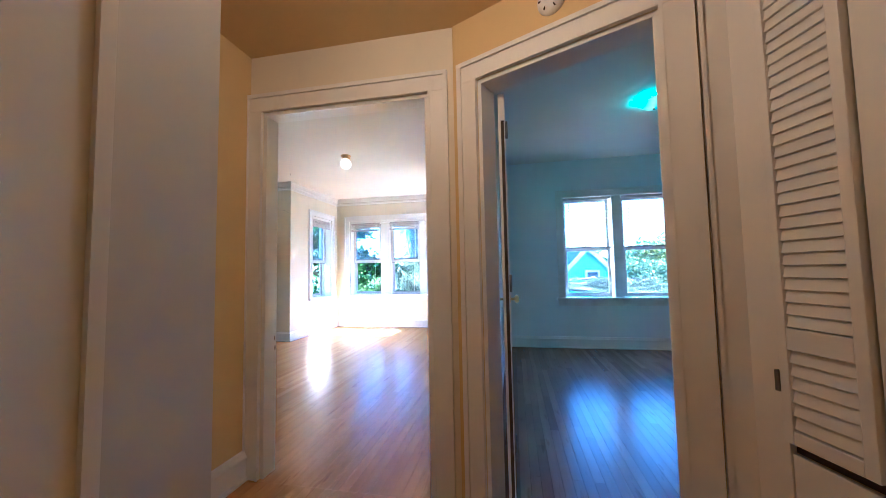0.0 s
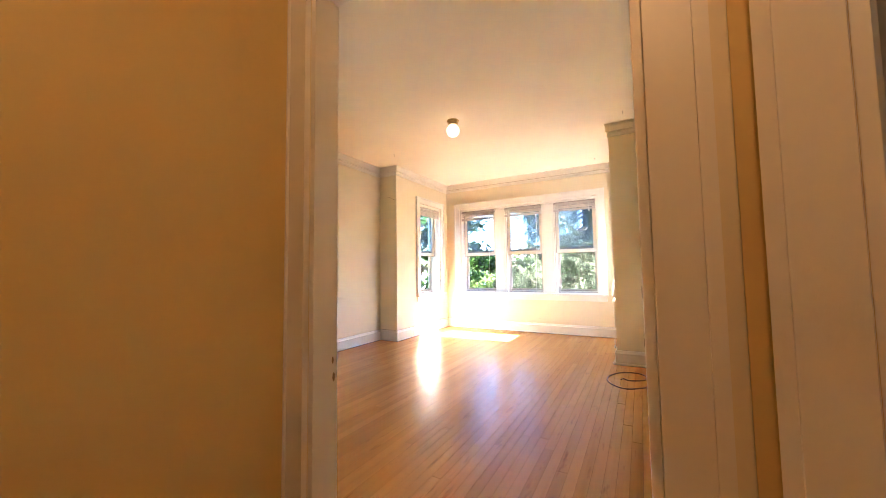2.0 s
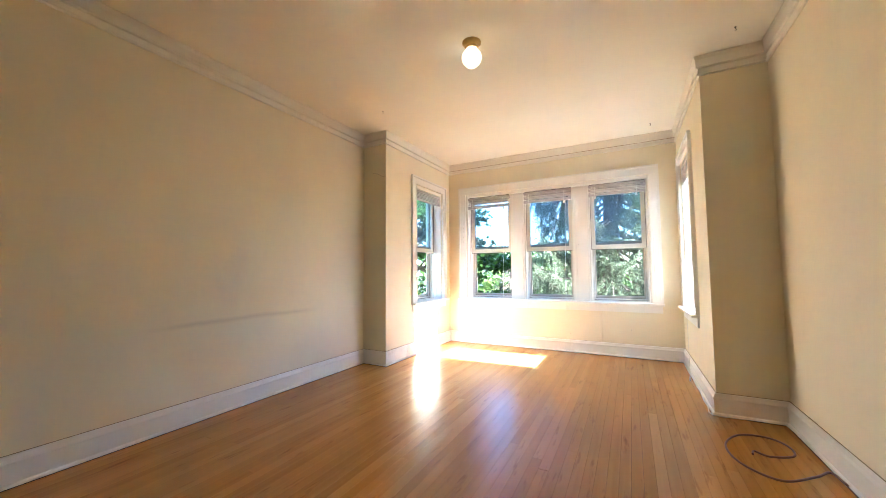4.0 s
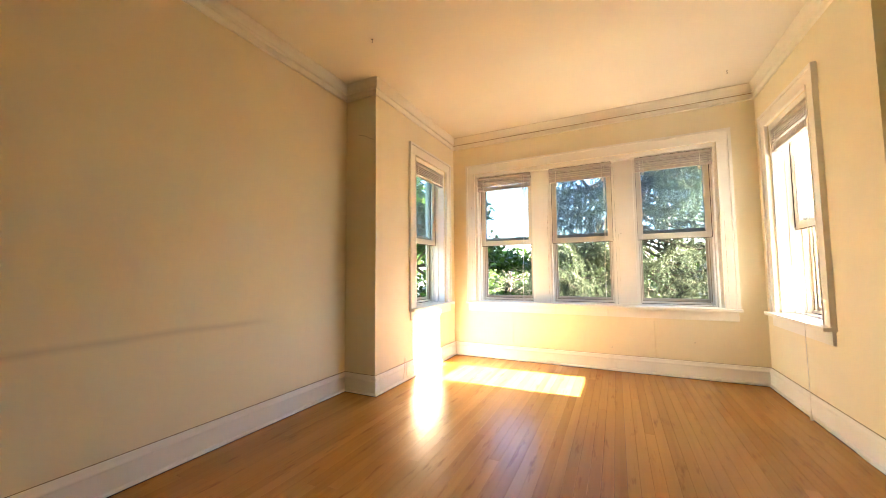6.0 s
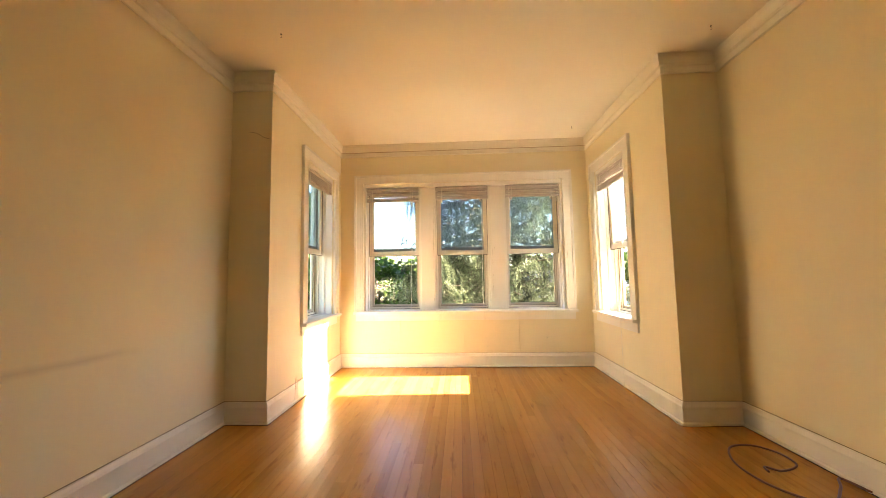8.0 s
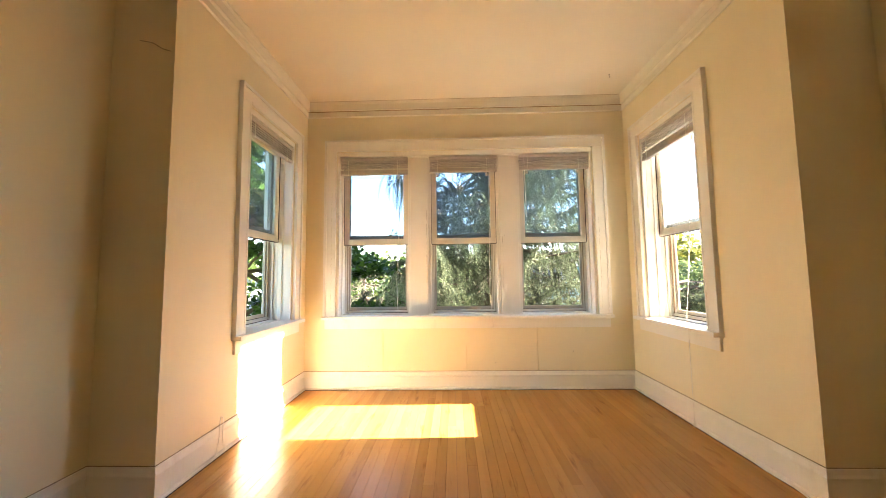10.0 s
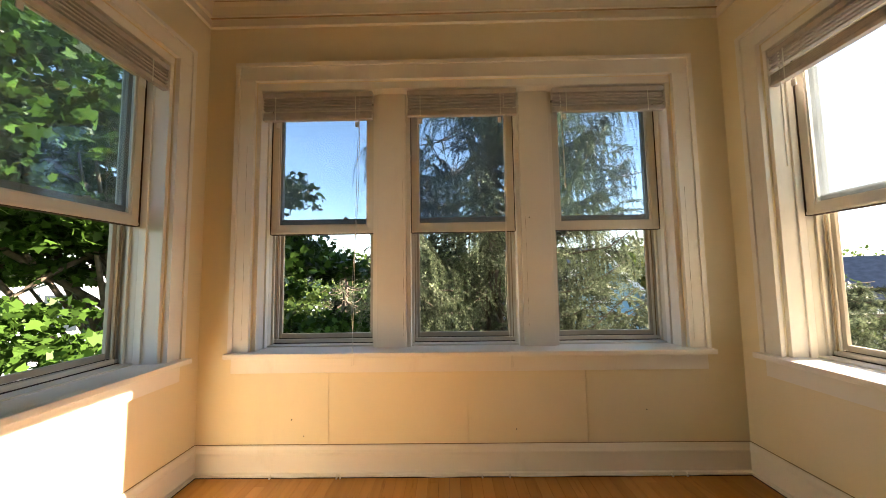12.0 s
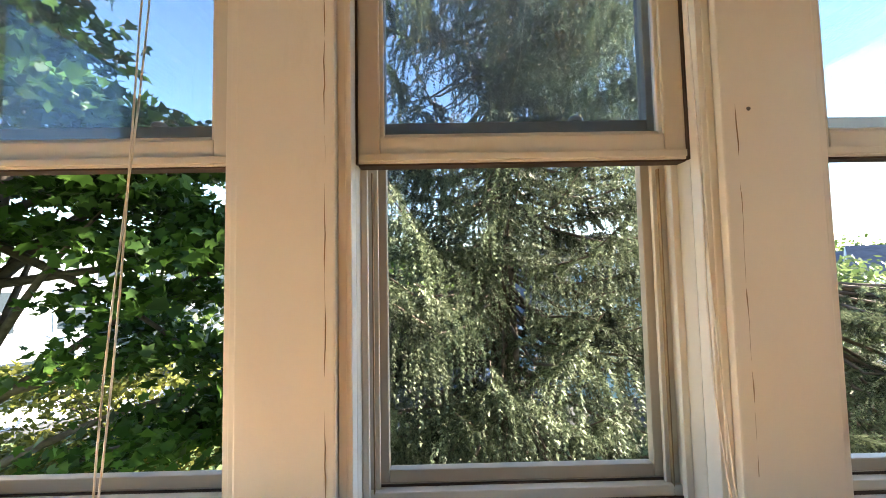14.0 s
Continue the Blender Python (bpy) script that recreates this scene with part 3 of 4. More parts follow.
def blind(m, a0, a1, top, bottom, slats, label, wand=True, cords=(0.12, 0.85), drop=0.0, tilt=0.0):
    """A mini blind: head rail, slats, bottom rail, ladder cords, wand."""
    e = empty("mini_blind", label, "blind", group="mini blinds", at=m @ Vector(((a0 + a1) / 2, 0.05, top)))
    part("head_rail", block(a0, a1, 0.014, 0.050, top - 0.030, top, 0.002, m), SLAT, e)
    loose = [top - 0.043 - 0.019 * i for i in range(4)] if tilt else []
    stack = (loose[-1] - 0.016 - bottom - 0.024) / 0.0085 if tilt else 0
    rows = loose + [bottom + 0.028 + 0.0085 * i for i in range(int(stack))] if tilt else [top - 0.045 - (top - 0.045 - bottom - 0.022) * i / max(1, slats - 1) for i in range(slats)]
    for i, z in enumerate(rows):
        w = random.uniform(-0.003, 0.003)
        if tilt:
            t = 0.0042 if i < 4 else 0.0032
            bm = block(a0 + 0.003, a1 - 0.003, 0.016 + w, 0.044 + w, z - t, z + t, 0.002)
        else:
            bm = bmesh.new()
            for k in range(4):
                y = -0.0125 + 0.025 * k / 3
                zz = z + 0.002 * (1 - (2 * k / 3 - 1) ** 2)
                for x in (a0 + 0.004, a1 - 0.004):
                    bm.verts.new((x, 0.046 + w + y, zz))
            bm.verts.ensure_lookup_table()
            for k in range(3):
                bm.faces.new([bm.verts[j] for j in (2 * k, 2 * k + 1, 2 * k + 3, 2 * k + 2)])
            bmesh.ops.solidify(bm, geom=bm.faces[:], thickness=0.0009)
        bmesh.ops.transform(bm, matrix=m, verts=bm.verts[:])
        part("slat", bm, SLAT, e)
    part("bottom_rail", block(a0 + 0.002, a1 - 0.002, 0.012, 0.046, bottom, bottom + 0.022, 0.004, m), SLAT, e)
    for f in cords:
        x = a0 + (a1 - a0) * f
        part("ladder_tape", block(x - 0.0025, x + 0.0025, 0.010, 0.012, bottom - 0.004, top - 0.03, 0, m), CORD, e)
        part("cord_tassel", block(x - 0.012, x + 0.010, 0.050, 0.056, bottom - 0.035, bottom, 0.002, m), CORD, e)
    if wand:
        x = a0 + (a1 - a0) * 0.07
        bm = tube(bmesh.new(), [(x, 0.024, top - 0.03), (x + 0.004, 0.018, top - 0.3), (x + 0.008, 0.012, top - 0.62)], 0.0035, 6)
        bmesh.ops.transform(bm, matrix=m, verts=bm.verts[:])
        part("wand", bm, CORD, e)
    if drop:
        x = a0 + (a1 - a0) * 0.88
        for k, dx in enumerate((0.0, 0.012)):
            bm = tube(bmesh.new(), curve_pts([(x + dx * 0.3, 0.022, top - 0.03), (x + dx - 0.01, 0.0, top - drop * 0.4), (x - dx - 0.012, -0.03, top - drop * 0.75), (x - 0.010 + dx, -0.078, top - drop)], 4), 0.0016, 5)
            bmesh.ops.transform(bm, matrix=m, verts=bm.verts[:])
            part("pull_cord", bm, CORD, e)
    return e


WB = Matrix.Translation((0, YB, 0))                                            # bay end wall
WL = Matrix.Translation((BL, 0, 0)) @ Matrix.Rotation(radians(90), 4, 'Z')      # bay west: a runs +y
WR = Matrix.Translation((BR, 0, 0)) @ Matrix.Rotation(radians(-90), 4, 'Z')     # bay east: a runs -y

w1 = empty("window_1", "triple double-hung window with cream painted frames", "window", "structure")
casing("window_1", w1, WB, TRIO[0], TRIO[1], SILL, HEAD, 0.105)
stool(w1, WB, TRIO[0], TRIO[1], SILL)
HEAD_IN = HEAD - 0.045
part("head_jamb", block(TRIO[0], TRIO[1], 0.008, 0.27, HEAD_IN, HEAD, 0.003, WB), TRIM, w1)
UNITS = [(-2.845, -2.165), (-1.960, -1.286), (-1.075, -0.395)]
for a0, a1 in ((TRIO[0], UNITS[0][0]), (UNITS[2][1], TRIO[1])):
    part("side_jamb", block(a0, a1, 0.010, 0.27, SILL, HEAD_IN, 0.002, WB), TRIM, w1)
for a0, a1 in UNITS:
    hung_window(w1, WB, a0, a1, SILL, HEAD_IN)
for a0, a1 in ((UNITS[0][1], UNITS[1][0]), (UNITS[1][1], UNITS[2][0])):
    part("mullion", block(a0 + 0.014, a1 - 0.014, 0.075, 0.26, SILL, HEAD_IN, 0.004, WB), TRIM, w1)
    bm = block(a0 - 0.002, a0 + 0.012, 0.088, 0.127, SILL, HEAD_IN, 0.002)
    box(bm, a1 - 0.012, a1 + 0.002, 0.088, 0.127, SILL, HEAD_IN)
    bmesh.ops.transform(bm, matrix=WB, verts=bm.verts[:])
    part("mullion_bead", bm, TRIM, w1)
w2 = empty("window_2", "single double-hung window with cream painted frame", "window", "structure")
casing("window_2", w2, WL, SIDE[0], SIDE[1], SILL, HEAD, 0.105)
stool(w2, WL, SIDE[0], SIDE[1], SILL)
for a0, a1 in ((SIDE[0], SIDE[0] + 0.021), (SIDE[1] - 0.021, SIDE[1])):
    part("side_jamb", block(a0, a1, 0.010, 0.27, SILL, HEAD_IN, 0.002, WL), TRIM, w2)
hung_window(w2, WL, SIDE[0] + 0.02, SIDE[1] - 0.02, SILL, HEAD_IN)
part("head_jamb", block(SIDE[0], SIDE[1], 0.008, 0.27, HEAD_IN, HEAD, 0.003, WL), TRIM, w2)
w3 = empty("window_3", "single double-hung window with sunlit sill", "window", "structure")
casing("window_3", w3, WR, -SIDE[1], -SIDE[0], SILL, HEAD, 0.105)
stool(w3, WR, -SIDE[1], -SIDE[0], SILL)
for a0, a1 in ((-SIDE[1], -SIDE[1] + 0.021), (-SIDE[0] - 0.021, -SIDE[0])):
    part("side_jamb", block(a0, a1, 0.010, 0.27, SILL, HEAD_IN, 0.002, WR), TRIM, w3)
hung_window(w3, WR, -SIDE[1] + 0.02, -SIDE[0] - 0.02, SILL, HEAD_IN)
part("head_jamb", block(-SIDE[1], -SIDE[0], 0.008, 0.27, HEAD_IN, HEAD, 0.003, WR), TRIM, w3)

for i, (a0, a1) in enumerate(UNITS):
    blind(WB, a0 + 0.004, a1 - 0.004, HEAD_IN - 0.012, 2.062 + 0.012 * i, 7, "raised beige mini blind under the window head", tilt=0.55, wand=(i == 2), drop=(1.62, 1.66, 0)[i])
blind(WL, SIDE[0] + 0.024, SIDE[1] - 0.024, HEAD_IN - 0.012, 2.095, 6, "raised beige mini blind in the side window", tilt=0.55, wand=False)
blind(WR, -SIDE[1] + 0.024, -SIDE[0] - 0.024, HEAD_IN - 0.012, 2.045, 8, "raised beige mini blind in the sunny window", tilt=0.55, wand=True, drop=1.5)

w4 = empty("window_4", "pair of double-hung windows, pale painted frames", "window", "structure")
WN = Matrix.Translation((0, BY, 0))
casing("window_4", w4, WN, BWIN[0], BWIN[1], BWIN[2], BWIN[3], 0.095)
stool(w4, WN, BWIN[0], BWIN[1], BWIN[2], 0.13)
bc = (BWIN[0] + BWIN[1]) / 2
part("mullion", block(bc - 0.065, bc + 0.065, 0.03, 0.26, BWIN[2], BWIN[3], 0.004, WN), TRIM, w4)
for a0, a1 in ((BWIN[0], bc - 0.07), (bc + 0.07, BWIN[1])):
    sash_frame("lower_sash", w4, WN, a0 + 0.01, a1 - 0.01, BWIN[2] + 0.01, 1.47, 0.127, 0.160, 0.045, 0.045, 0.05, TRIM, GLASS_LO)
    sash_frame("upper_sash", w4, WN, a0 + 0.01, a1 - 0.01, 1.44, BWIN[3] - 0.01, 0.170, 0.203, 0.045, 0.05, 0.045, TRIM, GLASS_LO)
    blind(WN, a0 + 0.006, a1 - 0.006, BWIN[3] - 0.01, 1.46, 34, "white mini blind lowered over the upper sash", wand=False, cords=(0.12, 0.88))


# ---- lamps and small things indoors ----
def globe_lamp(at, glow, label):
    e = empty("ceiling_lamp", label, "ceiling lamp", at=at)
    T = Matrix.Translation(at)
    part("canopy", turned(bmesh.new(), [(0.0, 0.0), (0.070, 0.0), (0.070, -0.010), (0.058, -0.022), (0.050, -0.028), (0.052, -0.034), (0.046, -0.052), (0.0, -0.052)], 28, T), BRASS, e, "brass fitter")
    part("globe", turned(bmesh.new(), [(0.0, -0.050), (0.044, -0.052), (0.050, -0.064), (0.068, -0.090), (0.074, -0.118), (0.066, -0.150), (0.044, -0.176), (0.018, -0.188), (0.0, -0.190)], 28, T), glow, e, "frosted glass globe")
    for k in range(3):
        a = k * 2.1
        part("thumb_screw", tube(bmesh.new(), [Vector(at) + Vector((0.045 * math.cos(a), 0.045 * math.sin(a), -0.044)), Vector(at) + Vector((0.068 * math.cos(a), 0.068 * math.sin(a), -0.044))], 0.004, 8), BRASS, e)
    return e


globe_lamp((-1.588, 3.97, H), GLOBE, "dim white glass globe on a brass ceiling holder")
# fill lamp added out of view; its place is invented
globe_lamp((0.34, 0.30, HALL_H), HALL_FILL, "added unseen globe that fills the hall with warm light")
e = empty("ceiling_lamp", "shallow glass bowl lamp glowing green and blue", "ceiling lamp", at=(2.05, 3.15, H))
T = Matrix.Translation((2.05, 3.15, H))
part("pan", turned(bmesh.new(), [(0.0, 0.0), (0.07, 0.0), (0.07, -0.02), (0.0, -0.02)], 28, T), BRASS, e)
part("bowl", turned(bmesh.new(), [(0.118, -0.03), (0.121, -0.035), (0.110, -0.06), (0.080, -0.085), (0.04, -0.097), (0.0, -0.10)], 32, T), CYAN, e, "tinted glass bowl")
part("finial", turned(bmesh.new(), [(0.0, -0.097), (0.010, -0.099), (0.010, -0.107), (0.004, -0.115), (0.0, -0.116)], 12, T), BRASS, e)
bulb = new("bowl_light", bpy.data.lights.new("bowl_light", 'POINT'))
bulb.data.energy = 0.4
bulb.data.color = (0.16, 0.92, 0.58)
bulb.data.shadow_soft_size = 0.05
bulb.location = (2.05, 3.15, H - 0.06)

# open door in the angled frame
hinge = DM @ Vector((BDOOR[0] + 0.046, 0.130, 0))
e = empty("panel_door", "cream painted panel door standing open on its hinges", "door", at=hinge)
DD = Matrix.Translation(hinge) @ Matrix.Rotation(radians(91), 4, 'Z')
bm = bmesh.new()
for x0, x1, z0, z1 in ((0.0, 0.11, 0.012, 2.11), (0.63, 0.74, 0.012, 2.11), (0.11, 0.63, 0.012, 0.24), (0.11, 0.63, 0.86, 1.02), (0.11, 0.63, 1.98, 2.11)):
    box(bm, x0, x1, -0.036, 0.0, z0, z1)
soften(bm, 0.002)
bmesh.ops.transform(bm, matrix=DD, verts=bm.verts[:])
part("door_frame", bm, TRIM, e)
for z0, z1 in ((0.24, 0.86), (1.02, 1.98)):
    part("panel", block(0.105, 0.635, -0.026, -0.010, z0 - 0.005, z1 + 0.005, 0.003, DD), TRIM, e)
# near-black strip added for the shaded gap between door and jamb
part("hinge_shade", block(-0.004, 0.001, -0.030, -0.014, 0.02, 1.96, 0.001, DD), GAP, e, "dark strip painted as the shade of the hinge gap")
for z in (0.25, 1.05, 1.86):
    bm = tube(bmesh.new(), [DD @ Vector((-0.006, -0.042, z)), DD @ Vector((-0.006, -0.042, z + 0.09))], 0.007, 10)
    part("hinge", bm, IRON, e)
for s in (-1, 1):
    y = -0.036 if s < 0 else 0.0
    bm = turned(bmesh.new(), [(0.026, 0.0), (0.026, 0.005), (0.010, 0.008), (0.010, 0.030), (0.024, 0.038), (0.028, 0.050), (0.020, 0.062), (0.0, 0.064)], 18)
    bmesh.ops.transform(bm, matrix=DD @ Matrix.Translation((0.68, y, 0.96)) @ Matrix.Rotation(radians(90 if s < 0 else -90), 4, 'X'), verts=bm.verts[:])
    part("door_knob", bm, BRASS, e)

# louvred cupboard on the hall's east wall
e = empty("cupboard", "cream painted built-in cupboard with louvred door", "cupboard", at=(1.45, 0.5, 0))
CW = EM @ Matrix.Translation((0.79, 0, 0))
part("face_frame", block(-0.788, -0.684, -0.022, 0.0, 0.0, 2.46, 0.003, CW), TRIM, e)
part("face_frame", block(-0.46, -0.30, -0.022, 0.0, 0.0, 2.46, 0.003, CW), TRIM, e)
part("base_panel", block(-0.682, -0.462, -0.018, 0.0, 0.17, 0.625, 0.004, CW), TRIM, e)
# dark strip painted as the shade under the louvred door
part("shade_strip", block(-0.682, -0.462, -0.004, 0.0, 0.627, 0.66, 0, CW), GAP, e)
d = part("louvred_door", block(-0.681, -0.653, -0.042, -0.012, 0.662, 2.44, 0.003, CW), TRIM, e)
part("stile", block(-0.494, -0.464, -0.042, -0.012, 0.662, 2.44, 0.003, CW), TRIM, d)
for z0, z1 in ((0.662, 0.70), (0.925, 0.985), (2.39, 2.44)):
    part("rail", block(-0.653, -0.494, -0.042, -0.012, z0, z1, 0.003, CW), TRIM, d)
# near-black sheet standing in for the shade behind the slats
part("shade_backing", block(-0.653, -0.494, -0.010, -0.004, 0.70, 2.39, 0, CW), GAP, d)
lo = block(-0.653, -0.494, -0.004, 0.004, -0.0195, 0.0195, 0.0015)
bmesh.ops.transform(lo, matrix=CW @ Matrix.Translation((0, -0.028, 0)) @ Matrix.Rotation(radians(-14), 4, 'X'), verts=lo.verts[:])
louvre_mesh = mesh_of("louvre", lo)
louvre_mesh.materials.append(TRIM)
for z0, z1 in ((0.705, 0.925), (0.99, 2.385)):
    k = int((z1 - z0) / 0.0345)
    for i in range(k):
        o = new("louvre", louvre_mesh)
        o.location = (0, 0, z0 + (z1 - z0) * (i + 0.5) / k)
        o.parent = d
        o.matrix_parent_inverse = Matrix.Identity(4)
for z in (0.8, 2.25):
    part("hinge", block(-0.692, -0.678, -0.046, -0.020, z, z + 0.06, 0.002, CW), IRON, e)

# moulded trim between the angled door and the cupboard, and by the hall's entry
bm = block(BDOOR[1] + 0.112, DLEN - 0.004, -0.014, 0.0, 0.0, HALL_H, 0.003)
box(bm, BDOOR[1] + 0.118, BDOOR[1] + 0.132, -0.022, -0.014, 0.0, HALL_H)
bmesh.ops.transform(bm, matrix=DM, verts=bm.verts[:])
tagged(part("trim_corner", bm, TRIM), "cream painted moulded corner trim", "trim", kind="structure")
bm = block(0.07, 0.090, -0.25, -0.13, 0.0, 2.24, 0.003)
box(bm, 0.07, 0.100, -0.150, -0.128, 0.0, 2.25)
box(bm, 0.07, 0.095, -0.25, -0.235, 0.0, 2.24)
tagged(part("trim_entry", bm, TRIM), "cream painted casing at the hall entry", "trim", kind="structure")

# smoke alarm above the angled door
bm = turned(bmesh.new(), [(0.0, 0.036), (0.034, 0.036), (0.044, 0.030), (0.058, 0.022), (0.062, 0.010), (0.062, 0.0), (0.0, 0.0)], 28)
SA = DM @ Matrix.Translation((0.55, 0.0, 2.372)) @ Matrix.Rotation(radians(90), 4, 'X')
bmesh.ops.transform(bm, matrix=SA, verts=bm.verts[:])
e = tagged(part("smoke_alarm", bm, WHITE_PL), "round cream smoke alarm on the hall wall", "smoke alarm")
for k in range(6):
    a = k * math.pi / 3
    part("vent_slot", block(0.036, 0.050, -0.003, 0.003, 0.026, 0.034, 0.001, SA @ Matrix.Rotation(a, 4, 'Z')), GAP, e)

# cable coil by the east pier, cable along the baseboards, hooks, outlet
coil = curve_pts([(0.325, 4.20, 0.012), (0.31, 4.33, 0.006), (0.22, 4.24, 0.006), (0.05, 4.12, 0.006), (-0.09, 4.24, 0.006), (-0.115, 4.46, 0.006), (-0.01, 4.66, 0.006), (0.14, 4.69, 0.008), (0.215, 4.58, 0.014), (0.20, 4.45, 0.012), (0.08, 4.40, 0.006), (0.02, 4.44, 0.006), (0.0, 4.39, 0.006)], 8)
tagged(part("cable_coil", tube(bmesh.new(), coil, 0.0060, 8), DARKCORD), "loose coil of reddish brown cable on the floor", "cable")
rnd = random.Random(4)
pts = [(XR - 0.037, 4.2, 0.008)]
edge = [(XR - 0.037, YP - 0.037), (BR - 0.037, YP - 0.037), (BR - 0.037, YB - 0.037), (BL + 0.037, YB - 0.037), (BL + 0.037, YP + 0.5)]
for a, b in zip(edge, edge[1:]):
    k = max(2, int((Vector(b) - Vector(a)).length / 0.16))
    for i in range(k):
        f = i / k
        pts.append((a[0] + (b[0] - a[0]) * f + rnd.uniform(-0.004, 0.004), a[1] + (b[1] - a[1]) * f + rnd.uniform(-0.004, 0.004), 0.006 + abs(rnd.gauss(0, 0.006))))
tagged(part("cable", tube(bmesh.new(), curve_pts(pts, 3), 0.0036, 6), CORD), "thin cream cable stapled along the baseboard", "cable")
for x, y in ((-0.34, 6.32), (-2.87, 4.57), (0.11, 4.70)):
    bm = turned(bmesh.new(), [(0.0, 0.0), (0.007, 0.0), (0.006, -0.003), (0.0, -0.004)], 12, Matrix.Translation((x, y, H)))
    tube(bm, curve_pts([(x, y, H - 0.003), (x, y, H - 0.012), (x + 0.007, y, H - 0.019), (x + 0.002, y, H - 0.026), (x - 0.005, y, H - 0.021)], 4), 0.0013, 6)
    tagged(part("ceiling_hook", bm, IRON), "small screw hook in the cream ceiling", "hook", group="ceiling hooks")
e = tagged(part("wall_outlet", block(XR - 0.006, XR, 3.70, 3.77, 0.20, 0.315, 0.003), WHITE_PL), "cream electrical outlet plate on the wall", "outlet")
for z in (0.232, 0.282):
    part("socket", block(XR - 0.0085, XR - 0.004, 3.72, 3.75, z - 0.014, z + 0.014, 0.003), TRIM, e)
    for dy in (-0.006, 0.006):
        part("slot", block(XR - 0.0095, XR - 0.007, 3.734 + dy, 3.736 + dy, z - 0.005, z + 0.006, 0), GAP, e)


cord = curve_pts([(BR - 0.072, 5.80, 0.69), (BR - 0.073, 5.798, 0.55), (BR - 0.070, 5.802, 0.30), (BR - 0.071, 5.80, 0.07)], 5)
e = tagged(part("blind_cord", tube(bmesh.new(), cord, 0.0018, 6), CORD), "white blind cord hanging over the sunny sill", "cord")
part("tassel", turned(bmesh.new(), [(0.0, 0.05), (0.004, 0.048), (0.008, 0.02), (0.008, 0.004), (0.0, 0.0)], 10, Matrix.Translation((BR - 0.071, 5.80, 0.022))), WHITE_PL, e)
loop = curve_pts([(BL + 0.036, 5.40, 0.02), (BL + 0.030, 5.44, 0.10), (BL + 0.028, 5.45, 0.20), (BL + 0.026, 5.462, 0.225), (BL + 0.030, 5.475, 0.20), (BL + 0.034, 5.47, 0.08), (BL + 0.040, 5.50, 0.012)], 6)
tagged(part("cable", tube(bmesh.new(), loop, 0.0028, 6), CORD), "short loop of thin cream cable at the baseboard", "cable")
for k, x in enumerate((-2.72, -2.35, -2.33, -1.55, -1.40, -0.52, -0.44)):
    tagged(part("cable_clip", block(x - 0.004, x + 0.004, YB - 0.045, YB - 0.028, 0.0, 0.018 + 0.004 * (k % 3), 0.002), WHITE_PL), "small white cable clip on the baseboard", "clip", group="cable clips")
bm = tube(bmesh.new(), curve_pts([(-3.36, YP - 0.0005, 2.306), (-3.29, YP - 0.0005, 2.29), (-3.24, YP - 0.0005, 2.258), (-3.19, YP - 0.0005, 2.242)], 4), 0.0016, 5)
tagged(part("plaster_crack", bm, CRACK), "hairline crack across the plaster pier", "crack")

def paint_split(x, y, z0, z1, seed):
    """A ragged line of lifted paint down a moulding's edge."""
    r = random.Random(seed)
    pts, rad = [], []
    z = z0
    while z < z1:
        pts.append((x + r.uniform(-0.0012, 0.0012), y, z))
        rad.append(r.choice((0.0002, 0.0004, 0.0009, 0.0013)))
        z += r.uniform(0.012, 0.05)
    tagged(part("paint_split", tube(bmesh.new(), pts, rad, 4), CRACK), "ragged line of split paint on the window moulding", "paint split", group="paint splits")


paint_split(-1.992, YB + 0.0752, 0.75, 1.75, 3)
paint_split(-1.245, YB + 0.0752, 0.80, 1.50, 5)
paint_split(TRIO[1] + 0.03, YB - 0.0202, 0.72, 1.60, 7)
paint_split(TRIO[0] - 0.04, YB - 0.0202, 0.75, 1.90, 9)

# gaps at the baseboard, seams and chips in the paint
MAIN_RUN = [(DOOR[1] + 0.11, YD1), (XR, YD1), (XR, YP), (BR, YP), (BR, YB), (BL, YB), (BL, YP), (XL, YP), (XL, YD1), (DOOR[0] - 0.11, YD1)]
run("trim_gap_upper", MAIN_RUN, [(0.0, 0.1645), (0.005, 0.1645), (0.003, 0.166), (0.0, 0.1665)], 0.0, CRACK, "dark crack along the top of the baseboard", "trim")
run("trim_gap_lower", MAIN_RUN, [(0.029, 0.0), (0.0345, 0.0), (0.0335, 0.0035), (0.029, 0.004)], 0.0, GAP, "dark gap between baseboard and floor", "trim")
for x, z0, z1, w in ((-0.953, 0.165, 0.560, 0.006), (-2.41, 0.165, 0.560, 0.003), (-1.62, 0.165, 0.40, 0.002)):
    bm = bmesh.new()
    r = random.Random(int(-x * 100))
    lft, rgt = [], []
    for k in range(13):
        z = z0 + (z1 - z0) * k / 12
        o = r.uniform(-0.0015, 0.0015)
        lft.append(bm.verts.new((x - w / 2 + o, YB - 0.0005, z)))
        rgt.append(bm.verts.new((x + w / 2 + o, YB - 0.004, z)))
    for k in range(12):
        bm.faces.new((lft[k], rgt[k], rgt[k + 1], lft[k + 1]))
    bmesh.ops.solidify(bm, geom=bm.faces[:], thickness=0.003)
    tagged(part("wall_seam", bm, WALL), "lifted paper seam on the cream wall", "wall seam", group="wall seams")
